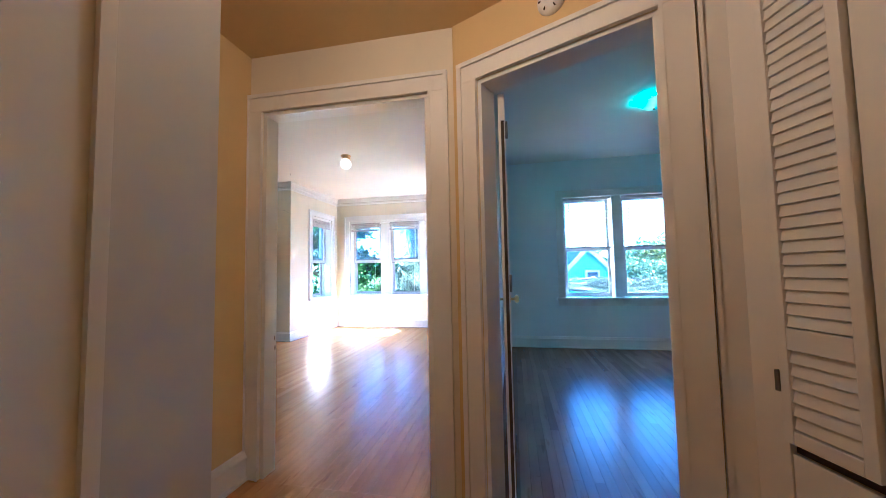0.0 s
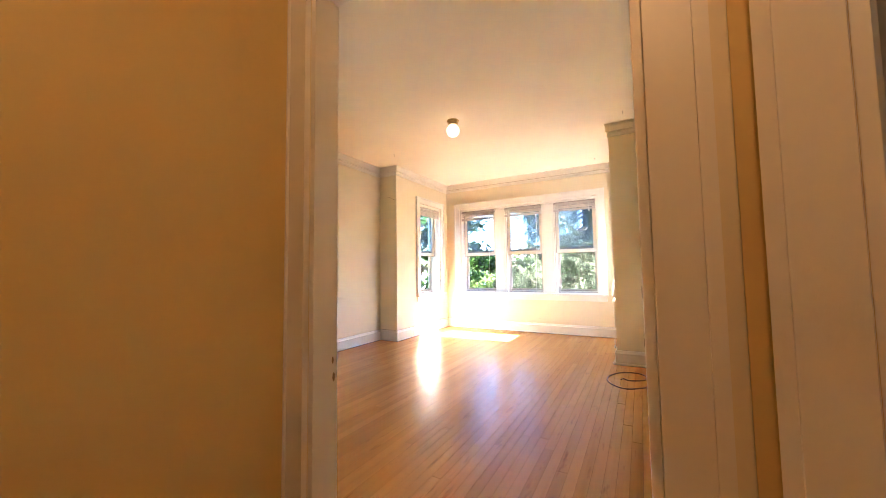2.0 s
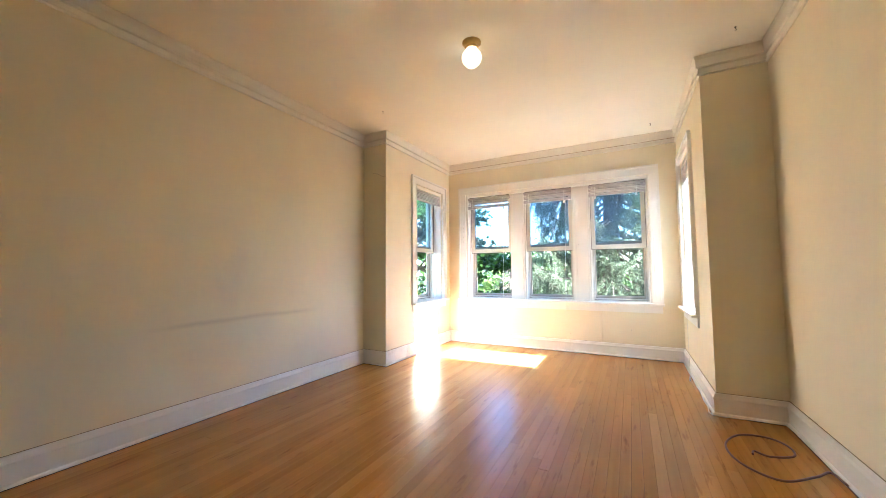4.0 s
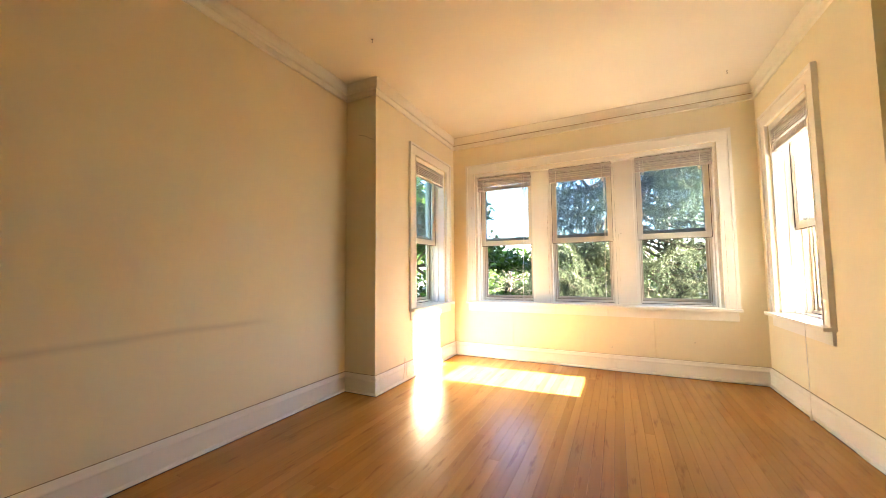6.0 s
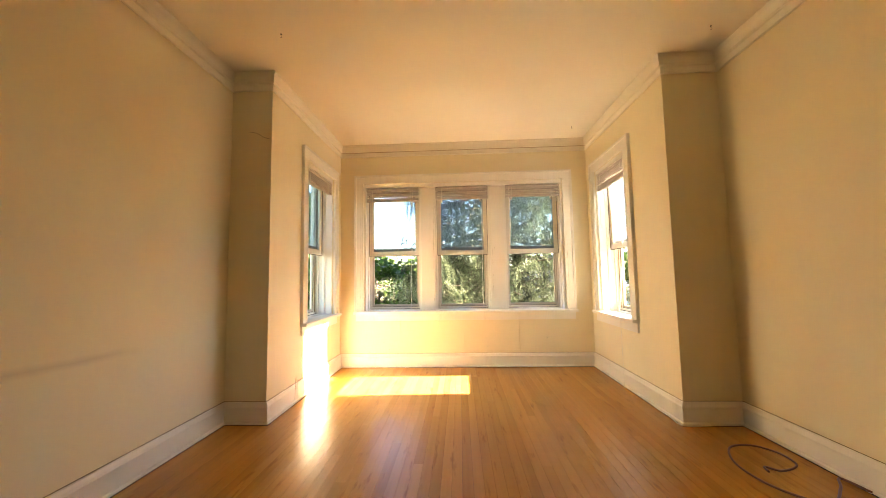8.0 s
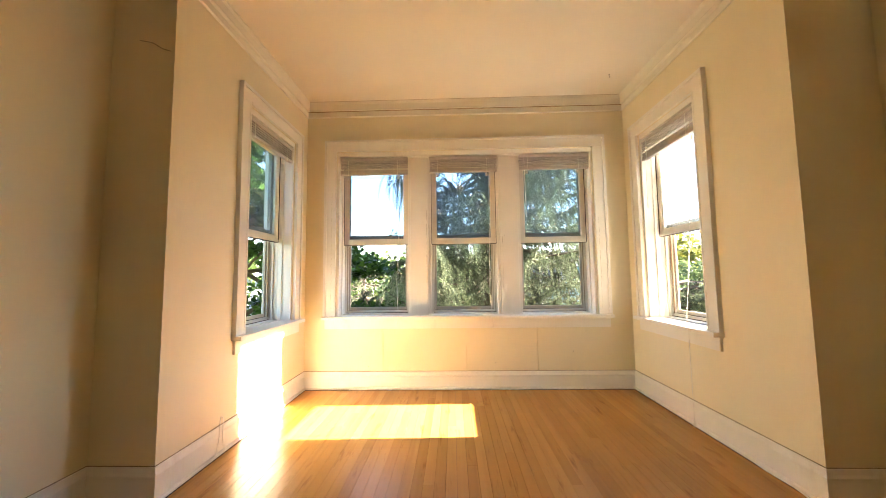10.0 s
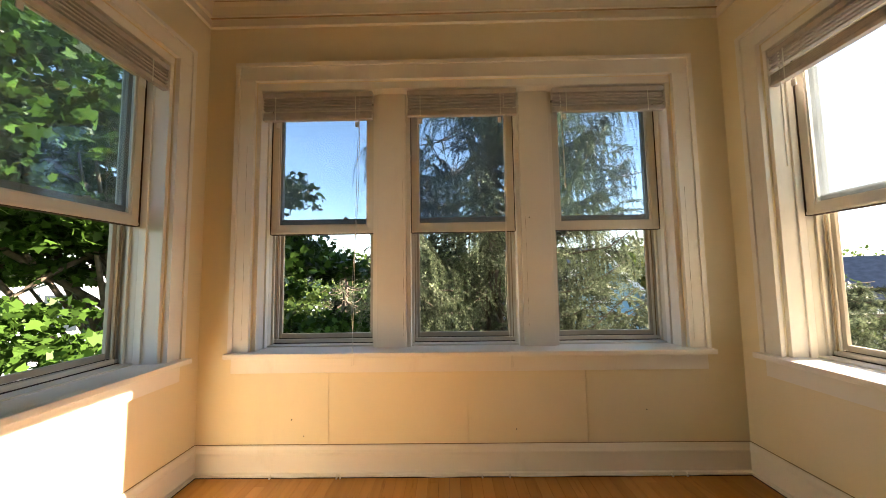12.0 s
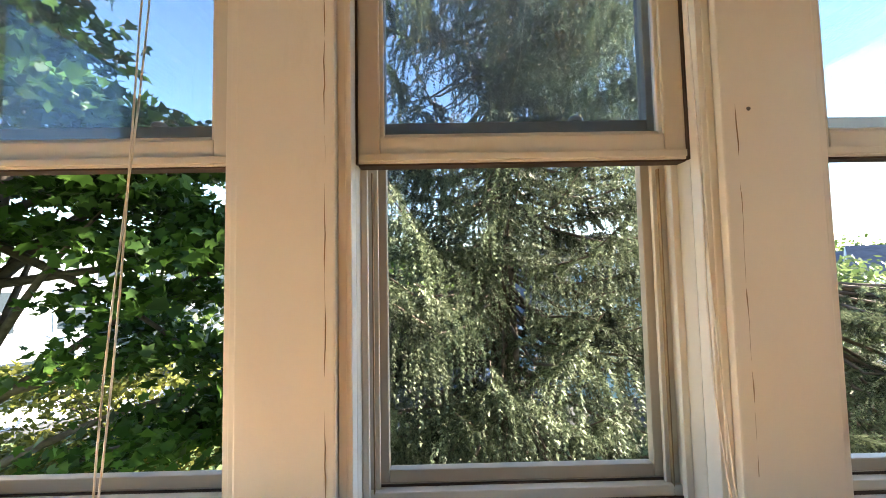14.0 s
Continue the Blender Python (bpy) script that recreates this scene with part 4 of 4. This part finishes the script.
for x, y, z, s in ((DOOR[1] - 0.0225, 1.32, 0.94, 0.8), (DOOR[1] - 0.0225, 1.322, 1.045, 1.1), (DOOR[0] + 0.0225, 1.40, 0.78, 1.0), (DOOR[0] + 0.0225, 1.405, 0.72, 1.3)):
    bm = bmesh.new()
    turned(bm, [(0.0, 0.0012), (0.004, 0.001), (0.006, 0.0)], 9)
    bmesh.ops.transform(bm, matrix=Matrix.Translation((x, y, z)) @ Matrix.Rotation(radians(-90 if x > 0 else 90), 4, 'Y') @ Matrix.Diagonal((2.2 * s, 0.8 * s, 1, 1)), verts=bm.verts[:])
    tagged(part("paint_chip", bm, CRACK), "brown chip in the painted door jamb", "paint chip", group="paint chips")
for x, y, z in ((-1.222, YB + 0.0745, 1.45), (-2.62, YB - 0.001, 0.30), (-2.55, YB - 0.001, 0.21), (-1.35, YB - 0.001, 0.24), (-0.62, YB - 0.001, 0.34)):
    bm = turned(bmesh.new(), [(0.0, 0.002), (0.003, 0.0015), (0.004, 0.0)], 8, Matrix.Translation((x, y, z)) @ Matrix.Rotation(radians(90), 4, 'X'))
    tagged(part("nail", bm, IRON), "small nail in the wall under the window", "nail", group="wall nails")


# ---- floors ----
def boards(x0, x1, y0, y1, width, lengths, seed):
    """Rows of boards along y: (x, y, length) of each."""
    r = random.Random(seed)
    out = []
    n = round((x1 - x0) / width)
    w = (x1 - x0) / n
    for i in range(n):
        y = y0 - r.uniform(0, lengths[-1])
        while y < y1:
            L = r.choice(lengths)
            a, b = max(y, y0), min(y + L, y1)
            if b - a > 0.02:
                out.append((x0 + w * (i + 0.5), a, b))
            y += L
    return out, w


def board_mesh(name, w, L, material):
    bm = bmesh.new()
    v = [(-w / 2 + 0.0005, -0.020), (w / 2 - 0.0005, -0.020), (w / 2 - 0.0005, -0.0005), (w / 2 - 0.0012, 0.0), (-w / 2 + 0.0012, 0.0), (-w / 2 + 0.0005, -0.0005)]
    a = [bm.verts.new((x, 0.0005, z)) for x, z in v]
    b = [bm.verts.new((x, L - 0.0005, z)) for x, z in v]
    for i in range(1, 6):
        j = (i + 1) % 6
        bm.faces.new((a[i], a[j], b[j], b[i]))
    bm.faces.new(a)
    bm.faces.new(b[::-1])
    bmesh.ops.recalc_face_normals(bm, faces=bm.faces[:])
    me = mesh_of(name, bm)
    me.materials.append(material)
    return me


floor_ob = bpy.data.objects["floor"]


def joined_boards(name, areas, material, label, w=0.057):
    vs, fs = [], []
    for x0, x1, y0, y1, seed in areas:
        rows, w = boards(x0, x1, y0, y1, 0.057, (0.7, 1.1, 1.6, 2.2), seed)
        for x, a, b in rows:
            k = len(vs)
            for y in (a + 0.0005, b - 0.0005):
                vs += [(x - w / 2 + 0.0005, y, -0.020), (x - w / 2 + 0.0005, y, -0.0005), (x - w / 2 + 0.0006, y, 0), (x + w / 2 - 0.0012, y, 0), (x + w / 2 - 0.0005, y, -0.0005), (x + w / 2 - 0.0005, y, -0.020)]
            fs += [tuple(k + q for q in f) for f in ((0, 1, 7, 6), (1, 2, 8, 7), (2, 3, 9, 8), (3, 4, 10, 9), (4, 5, 11, 10), (5, 4, 3, 2, 1, 0), (6, 7, 8, 9, 10, 11))]
    me = bpy.data.meshes.new(name)
    me.from_pydata(vs, [], fs)
    me.update()
    me.materials.append(material)
    ob = new(name, me)
    ob.parent = floor_ob
    return tagged(ob, label, kind="stuff")


# ---- outdoors ----
GROUND_Z = -4.0
GRASS = plain("lawn", (0.07, 0.11, 0.03), 0.9, 0.0, 0.4, 1.5)
# wide range: dark inner shade and sunlit sprays are painted into the needles
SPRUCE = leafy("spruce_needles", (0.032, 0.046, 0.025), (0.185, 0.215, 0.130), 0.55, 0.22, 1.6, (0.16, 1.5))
MAPLE = leafy("maple_leaves", (0.026, 0.060, 0.011), (0.066, 0.135, 0.023), 0.42, 0.36)
GOLD = leafy("yellow_green_leaves", (0.11, 0.13, 0.025), (0.23, 0.23, 0.05), 0.5, 0.35)
BUSH = leafy("bush_leaves", (0.035, 0.07, 0.018), (0.10, 0.15, 0.035), 0.5, 0.35)
PALE = leafy("pale_bush_leaves", (0.05, 0.085, 0.03), (0.15, 0.20, 0.075), 0.5, 0.3)
BARK = plain("bark", (0.10, 0.075, 0.055), 0.9, 0.0, 0.4, 14.0)
SIDING_W = plain("grey_white_siding", (0.46, 0.49, 0.55), 0.6, 0.0, 0.06, 2.0)
SIDING_B = plain("light_blue_siding", (0.25, 0.47, 0.62), 0.6, 0.0, 0.06, 2.0)
ROOF = plain("grey_shingles", (0.06, 0.07, 0.095), 0.95, 0.0, 0.25, 5.0)
BRICK = plain("brown_brick", (0.30, 0.16, 0.11), 0.85, 0.0, 0.3, 6.0)
WTRIM = plain("white_house_trim", (0.75, 0.76, 0.78), 0.5, 0.0, 0.04)
DARKPANE = plain("dark_house_glass", (0.03, 0.04, 0.05), 0.08)
ASPHALT = plain("asphalt", (0.05, 0.05, 0.052), 0.85, 0.0, 0.25, 6.0)
CARPAINT = plain("dark_blue_car_paint", (0.02, 0.03, 0.07), 0.18)
RUBBER = plain("tyre_rubber", (0.02, 0.02, 0.02), 0.8)

bm = bmesh.new()
box(bm, -400, 400, -400, 400, GROUND_Z - 0.5, GROUND_Z)
tagged(part("ground", bm, GRASS), "green lawn around the house", "ground", kind="structure")
bm = bmesh.new()
box(bm, -200, 200, 17.5, 24.5, GROUND_Z - 0.1, GROUND_Z + 0.01)
tagged(part("road", bm, ASPHALT), "grey asphalt street beyond the trees", "road", kind="structure")


def cloud_mesh(name, tris, material):
    """A mesh from an (n, k, 3) array of small polygons."""
    n, k, _ = tris.shape
    me = bpy.data.meshes.new(name)
    me.vertices.add(n * k)
    me.vertices.foreach_set("co", tris.reshape(-1).astype(np.float32))
    me.loops.add(n * k)
    me.loops.foreach_set("vertex_index", np.arange(n * k, dtype=np.int32))
    me.polygons.add(n)
    me.polygons.foreach_set("loop_start", np.arange(0, n * k, k, dtype=np.int32))
    me.polygons.foreach_set("loop_total", np.full(n, k, dtype=np.int32))
    me.update(calc_edges=True)
    me.materials.append(material)
    return me


def unit(v):
    return v / np.maximum(np.linalg.norm(v, axis=-1, keepdims=True), 1e-6)


def spruce(x0, y0, z0, height, reach, seed, label, top=99.0, density=1.0, flat=False):
    """A weeping spruce: trunk, drooping boughs, hanging strands of needles."""
    r = np.random.RandomState(seed)
    e = empty("spruce_tree", label, "tree", at=(x0, y0, z0))
    zt = min(top, z0 + height)
    stem = zt - (1.3 if flat else 0.0)
    part("trunk", tube(bmesh.new(), [(x0 + 0.03 * math.sin(k), y0 + 0.03 * math.cos(k * 1.7), z0 - 0.1 + (stem - z0) * k / 8) for k in range(9)], [0.24 * (1 - 0.85 * k / 8 * (zt - z0) / height) for k in range(9)], 10), BARK, e)
    limbs = bmesh.new()
    axes, dirs, sizes = [], [], []
    z = z0 + 1.8
    while z < zt:
        R = reach * (1 - (z - z0) / height) ** 0.75
        crest = flat and z > zt - 0.65
        for _ in range(22 if crest else 13):
            az = r.uniform(0, 2 * math.pi)
            L = R * r.uniform(0.66, 1.08)
            zb = z + r.uniform(-0.12, 0.12)
            sag, lift = (r.uniform(0.02, 0.10), 0.06) if crest else (r.uniform(0.14, 0.34), r.uniform(0.12, 0.28))
            fan = r.uniform(0, 1) < (0.5 if crest else 0.24)            # some boughs spread in fans, the others trail
            ss = np.linspace(0, 1, 9)
            pts = np.stack([x0 + np.cos(az) * L * ss, y0 + np.sin(az) * L * ss, zb - sag * L * np.sin(ss * 2.2) + lift * L * ss ** 3], 1)
            tube(limbs, [tuple(p) for p in pts[::2]], [0.028, 0.022, 0.015, 0.009, 0.004], 5)
            side = np.array([-np.sin(az), np.cos(az), 0])
            out = np.array([np.cos(az), np.sin(az), 0])
            k = int(r.uniform(30, 68) * L / 2.0 * density * (0.10 if math.sin(az) > 0.35 else 1.0))
            for s in r.uniform(0.02 if crest else 0.08, 0.97, k) ** 0.75:
                i = min(7, int(s * 8))
                p = pts[i] + (pts[i + 1] - pts[i]) * (s * 8 - i)
                sg = r.choice([-1, 1])
                spread = (0.12 + 0.5 * (1 - abs(s - 0.6))) * r.uniform(0.3, 1.0) * min(1.0, L / 2) * (1.3 if fan else 0.6)
                tip = p + side * sg * spread + out * spread * 0.6 + np.array([0, 0, 0.02 if fan else -0.05])
                drop = r.uniform(0.02, 0.14) if fan else r.uniform(0.15, 0.75)
                end = tip + np.array([r.uniform(-0.05, 0.05), r.uniform(-0.05, 0.05), -drop])
                n1 = max(5, int((np.linalg.norm(tip - p) + drop) / 0.030))
                f = np.linspace(0, 1, n1)[:, None]
                axes.append(p * (1 - f) ** 2 + tip * 2 * f * (1 - f) + end * f ** 2)
                dirs.append((tip - p) * (1 - f) + (end - tip) * f)
                sizes.append(np.linspace(1.1, 0.7, n1) * (1.0 if fan else 0.8))
        z += 0.30
    tagged(part("branchwork", limbs, BARK, e), kind="stuff")
    a, d, sz = np.concatenate(axes), unit(np.concatenate(dirs)), np.concatenate(sizes)
    per = 5
    a, d, sz = np.repeat(a, per, 0), np.repeat(d, per, 0), np.repeat(sz, per)
    n = len(a)
    side = unit(np.cross(d, unit(r.normal(size=(n, 3)))))
    w = np.cross(side, d)
    L = (0.043 * sz * r.uniform(0.7, 1.25, n))[:, None]
    base = a + r.normal(size=(n, 3)) * 0.006
    tri = np.stack([base - w * 0.0072, base + w * 0.0072, base + side * L * 0.8 + d * L * 0.7], 1)
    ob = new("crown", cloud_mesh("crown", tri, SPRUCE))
    ob.parent = e
    ob.matrix_parent_inverse = e.matrix_world.inverted()
    return e


LEAF = [(0.0, -0.5), (0.42, -0.42), (0.30, -0.12), (0.62, 0.12), (0.26, 0.16), (0.0, 0.62), (-0.26, 0.16), (-0.62, 0.12), (-0.30, -0.12), (-0.42, -0.42)]
OVAL = [(0.0, -0.5), (0.34, -0.1), (0.26, 0.3), (0.0, 0.6), (-0.26, 0.3), (-0.34, -0.1)]


def leaves_at(centres, size, shape, r, flat=0.6):
    n = len(centres)
    up = unit(np.array([0, 0, 1.0]) * flat + r.normal(size=(n, 3)) * 0.55)
    u = unit(np.cross(up, unit(r.normal(size=(n, 3)))))
    v = np.cross(up, u)
    s = (size * r.uniform(0.6, 1.25, n))[:, None, None]
    sh = np.array(shape)
    fold = np.abs(sh[:, 0])[None, :, None] * 0.25
    return centres[:, None] + s * (u[:, None] * sh[None, :, :1] + v[:, None] * sh[None, :, 1:] - up[:, None] * fold)


def broadleaf(name, x0, y0, z0, crown, leaf, shape, material, seed, label, count, limbs=9, clump=0.42, trunk=0.16, dense=10, tier=0.45):
    """A leafy tree: trunk, limbs to clumps, and a crown of single leaves. crown: list of (x, y, z, rx, ry, rz)."""
    r = np.random.RandomState(seed)
    e = empty(name, label, "tree" if trunk > 0.05 else "bush", at=(x0, y0, z0))
    cl = []
    for cx, cy, cz, rx, ry, rz in crown:
        k = max(6, int(dense * rx * ry * rz))
        p = unit(r.normal(size=(k, 3))) * r.uniform(0.35, 1.0, (k, 1)) ** 0.6
        cl.append(np.array([cx, cy, cz]) + p * np.array([rx, ry, rz]))
    cl = np.concatenate(cl)
    c0 = crown[0]
    tr = [(x0, y0, z0 - 0.1), (x0 + 0.1, y0 + 0.05, z0 + (c0[2] - z0) * 0.45), (c0[0], c0[1], c0[2])]
    part("trunk", tube(bmesh.new(), curve_pts(tr, 4), [trunk * (1 - 0.07 * k) for k in range(9)], 9), BARK, e)
    lb = bmesh.new()
    for q in cl[:: max(1, len(cl) // (limbs * 3))]:
        s = Vector(tr[1]).lerp(Vector(tr[2]), r.uniform(0.0, 0.9))
        mid = s.lerp(Vector(q), 0.5) + Vector((0, 0, 0.15))
        tube(lb, curve_pts([s, mid, q], 4), [trunk * 0.32 * (1 - 0.1 * k) for k in range(9)], 5)
    tagged(part("branchwork", lb, BARK, e), kind="stuff")
    idx = r.randint(0, len(cl), count)
    pts = cl[idx] + np.clip(r.normal(size=(count, 3)), -1.9, 1.9) * np.array([clump, clump, clump * tier])
    ob = new("crown", cloud_mesh("crown", leaves_at(pts, leaf, shape, r), material))
    ob.parent = e
    ob.matrix_parent_inverse = e.matrix_world.inverted()
    return e


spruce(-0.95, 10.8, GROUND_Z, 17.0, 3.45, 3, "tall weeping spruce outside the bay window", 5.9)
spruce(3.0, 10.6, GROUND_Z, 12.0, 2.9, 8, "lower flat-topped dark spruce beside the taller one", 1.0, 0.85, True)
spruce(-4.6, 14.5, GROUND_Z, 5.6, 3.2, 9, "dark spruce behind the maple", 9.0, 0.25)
broadleaf("maple_tree", -6.6, 9.6, GROUND_Z, [(-6.0, 9.6, 2.4, 2.0, 1.7, 1.2), (-4.35, 10.0, 0.6, 1.4, 1.2, 1.6), (-7.6, 7.8, 2.4, 2.0, 1.9, 1.6), (-6.4, 6.2, 3.0, 1.4, 1.4, 1.2), (-6.3, 8.5, 0.7, 0.9, 0.9, 0.9), (-6.2, 8.4, 2.7, 1.4, 1.1, 1.5)], 0.112, LEAF, MAPLE, 5, "green maple tree beside the bay", 50000, 12, 0.34, 0.16, 9, 0.24)
broadleaf("shrub", -7.0, 11.8, GROUND_Z, [(-6.9, 11.8, -1.1, 1.1, 1.0, 1.3), (-7.6, 10.4, -2.0, 1.3, 1.2, 1.2), (-5.6, 12.4, -1.4, 1.2, 1.0, 1.3), (-8.3, 12.0, -1.2, 1.2, 1.0, 1.2)], 0.10, OVAL, GOLD, 15, "bright yellow-green shrub below the maple", 16000, 6, 0.3, 0.05)
broadleaf("leafy_tree", 5.9, 12.0, GROUND_Z, [(5.7, 12.3, -1.0, 1.2, 1.3, 1.45), (6.1, 11.7, -2.1, 1.4, 1.4, 1.4), (6.9, 10.6, -3.0, 1.3, 1.5, 0.9)], 0.062, OVAL, PALE, 6, "sunlit rounded tree below the side window", 24000, 9, 0.24)
broadleaf("leafy_tree", 10.4, 22.8, GROUND_Z, [(10.4, 22.8, 0.2, 2.6, 2.4, 3.0), (13.0, 23.4, -0.8, 2.0, 2.0, 2.2)], 0.22, OVAL, GOLD, 7, "yellow-green tree across the street", 12000, 9, 0.4)
broadleaf("leafy_tree", 6.8, 15.2, GROUND_Z, [(6.9, 15.2, -0.6, 2.1, 2.0, 2.5)], 0.12, OVAL, PALE, 9, "pale green tree outside the second room", 14000, 9, 0.36)
for i, (x, y, rr) in enumerate(((-16, 30, 5), (-8, 34, 5), (16, 34, 5), (32, 39, 5), (34, 12, 4.5), (-24, 20, 5), (-30, 6, 5), (2, 42, 6), (-3, 28, 4), (5, 30, 4), (-12, 24, 4.5), (11, 27, 4), (38, 40, 6), (44, 30, 6))):
    broadleaf("leafy_tree", x, y, GROUND_Z, [(x, y, -0.6, rr, rr, 3.6)], 0.36, OVAL, BUSH, 20 + i, "distant green street tree", 4500, 4, 0.7)


def house(name, m, w, d, eave, ridge, wallm, label, windows=(), over=0.35):
    """A gabled house; gable ends face y in m. windows: (face, a, z, w, h)."""
    e = empty(name, label, "house", at=m.translation)
    bm = bmesh.new()
    prof = [(-w / 2, 0), (w / 2, 0), (w / 2, eave), (0, ridge), (-w / 2, eave)]
    a = [bm.verts.new((x, 0, z)) for x, z in prof]
    b = [bm.verts.new((x, d, z)) for x, z in prof]
    bm.faces.new(a)
    bm.faces.new(b[::-1])
    for i in range(5):
        j = (i + 1) % 5
        bm.faces.new((a[i], b[i], b[j], a[j]))
    bmesh.ops.recalc_face_normals(bm, faces=bm.faces[:])
    bmesh.ops.transform(bm, matrix=m, verts=bm.verts[:])
    part("wall", bm, wallm, e)
    sl = math.atan2(ridge - eave, w / 2)
    L = (w / 2) / math.cos(sl) + over
    for s in (-1, 1):
        R = m @ Matrix.Translation((0, 0, ridge)) @ Matrix.Rotation(s * sl, 4, 'Y')
        part("roof", block(*sorted((0, s * L)), -over, d + over, 0.0, 0.14, 0, R), ROOF, e)
        part("barge_board", block(*sorted((0, s * L)), -over - 0.03, -over + 0.02, -0.12, 0.10, 0, R), WTRIM, e)
    for k in range(int(eave / 0.22)):
        part("clapboard", block(-w / 2 + 0.02, w / 2 - 0.02, -0.018, 0.0, 0.22 * k + 0.012, 0.22 * k + 0.215, 0, m), wallm, e)
    for a0, z, ww, hh in windows:
        f = part("window", block(a0 - ww / 2 - 0.1, a0 + ww / 2 + 0.1, -0.06, 0.0, z - 0.1, z + hh + 0.1, 0.01, m), WTRIM, e)
        part("pane", block(a0 - ww / 2, a0 + ww / 2, -0.066, -0.058, z, z + hh / 2 - 0.03, 0, m), DARKPANE, f)
        part("pane", block(a0 - ww / 2, a0 + ww / 2, -0.066, -0.058, z + hh / 2 + 0.03, z + hh, 0, m), DARKPANE, f)
    return e


house("house", pose(4.6, 20.0, GROUND_Z), 7.0, 9.0, 2.6, 6.3, SIDING_B, "light blue gabled house seen from an upstairs window", [(0.25, 4.0, 0.55, 0.95), (-1.8, 0.9, 0.9, 1.3), (1.8, 0.9, 0.9, 1.3)])
house("house", pose(-14.5, 20.0, GROUND_Z, 0, 0, 40), 9.0, 9.0, 4.6, 6.6, SIDING_W, "pale grey clapboard house behind the maple", [(-2.8, 3.2, 0.9, 1.4), (-0.9, 3.2, 0.9, 1.4), (1.4, 3.2, 0.9, 1.4), (-2.2, 0.7, 1.0, 1.5), (1.5, 0.7, 1.0, 1.5), (0, 4.9, 0.7, 0.8)])
house("house", pose(15.0, 20.1, GROUND_Z, 0, 0, -137), 5.0, 12.0, 4.1, 5.6, SIDING_W, "pale house with a long slate-blue roof", [(-2, 1.2, 0.9, 1.3), (2, 1.2, 0.9, 1.3)])
house("house", pose(11.3, 16.7, GROUND_Z, 0, 0, -48), 3.6, 3.6, 2.7, 4.6, SIDING_W, "small white gabled house with a grey roof", [(0, 2.5, 0.6, 0.9)])
house("house", pose(22.9, 30.6, GROUND_Z, 0, 0, -137), 6.0, 8.0, 3.6, 5.6, SIDING_W, "distant pale house with a grey roof", [(0, 3.0, 0.8, 1.0)])
house("house", pose(12.0, 36.0, GROUND_Z), 9.0, 9.0, 3.0, 6.6, SIDING_B, "distant blue gabled house across the street", [(0, 3.6, 0.8, 1.1), (-2, 0.8, 1.0, 1.4), (2, 0.8, 1.0, 1.4)])
house("house", pose(24.0, 40.0, GROUND_Z, 0, 0, -10), 10.0, 12.0, 2.8, 4.7, BRICK, "distant brick house with a dark roof", [(0, 3.2, 0.8, 1.1)])
house("house", pose(-22.0, 46.0, GROUND_Z), 9.0, 9.0, 3.2, 6.6, SIDING_W, "distant pale house behind the trees", [(0, 3.6, 0.8, 1.1), (-2, 0.8, 1.0, 1.4), (2, 0.8, 1.0, 1.4)])

# parked car in the street
e = empty("car", "dark blue car parked in the street", "car", at=(0.2, 18.6, GROUND_Z))
C = pose(0.2, 18.6, GROUND_Z + 0.01)
bm = block(-2.1, 2.1, -0.85, 0.85, 0.25, 0.85, 0.12)
bmesh.ops.transform(bm, matrix=C, verts=bm.verts[:])
part("body", bm, CARPAINT, e)
bm = block(-1.3, 1.1, -0.72, 0.72, 0.80, 1.42, 0.16)
bmesh.ops.transform(bm, matrix=C, verts=bm.verts[:])
part("cabin", bm, DARKPANE, e)
bm = block(-1.0, 0.8, -0.66, 0.66, 1.39, 1.45, 0.03)
bmesh.ops.transform(bm, matrix=C, verts=bm.verts[:])
part("car_roof", bm, CARPAINT, e)
for x in (-1.3, 1.3):
    for y in (-0.8, 0.8):
        wh = turned(bmesh.new(), [(0.0, -0.1), (0.31, -0.1), (0.33, -0.06), (0.33, 0.06), (0.31, 0.1), (0.0, 0.1)], 20, C @ Matrix.Translation((x, y, 0.33)) @ Matrix.Rotation(radians(90), 4, 'X'))
        t = part("wheel", wh, RUBBER, e)


# ---- floor boards ----
meshes = {}
areas = [(BL, BR, YD0 - 0.02, YB, 11), (XL, BL, YD0 - 0.02, YP, 12), (BR, XR, YD0 - 0.02, YP, 18)]
for x0, x1, y0, y1, seed in areas:
    rows, w = boards(x0, x1, y0, y1, 0.058, (1.4, 2.0, 2.6, 3.2), seed)
    for x, a, b in rows:
        key = (round(w, 4), round(b - a, 2))
        if key not in meshes:
            meshes[key] = board_mesh("board", w, key[1], FLOOR)
        o = new("board", meshes[key])
        o.location = (x, a, 0)
        o.parent = floor_ob
joined_boards("far_boards", [(-0.06, 2.1, -1.6, 0.09, 13), (-0.87, 1.42, 0.09, 0.8, 19), (-0.89, 0.5, 0.8, YD0 - 0.02, 16), (0.5, 1.5, 0.8, 1.29, 17)], FLOOR_J, "honey oak boards of the hall")
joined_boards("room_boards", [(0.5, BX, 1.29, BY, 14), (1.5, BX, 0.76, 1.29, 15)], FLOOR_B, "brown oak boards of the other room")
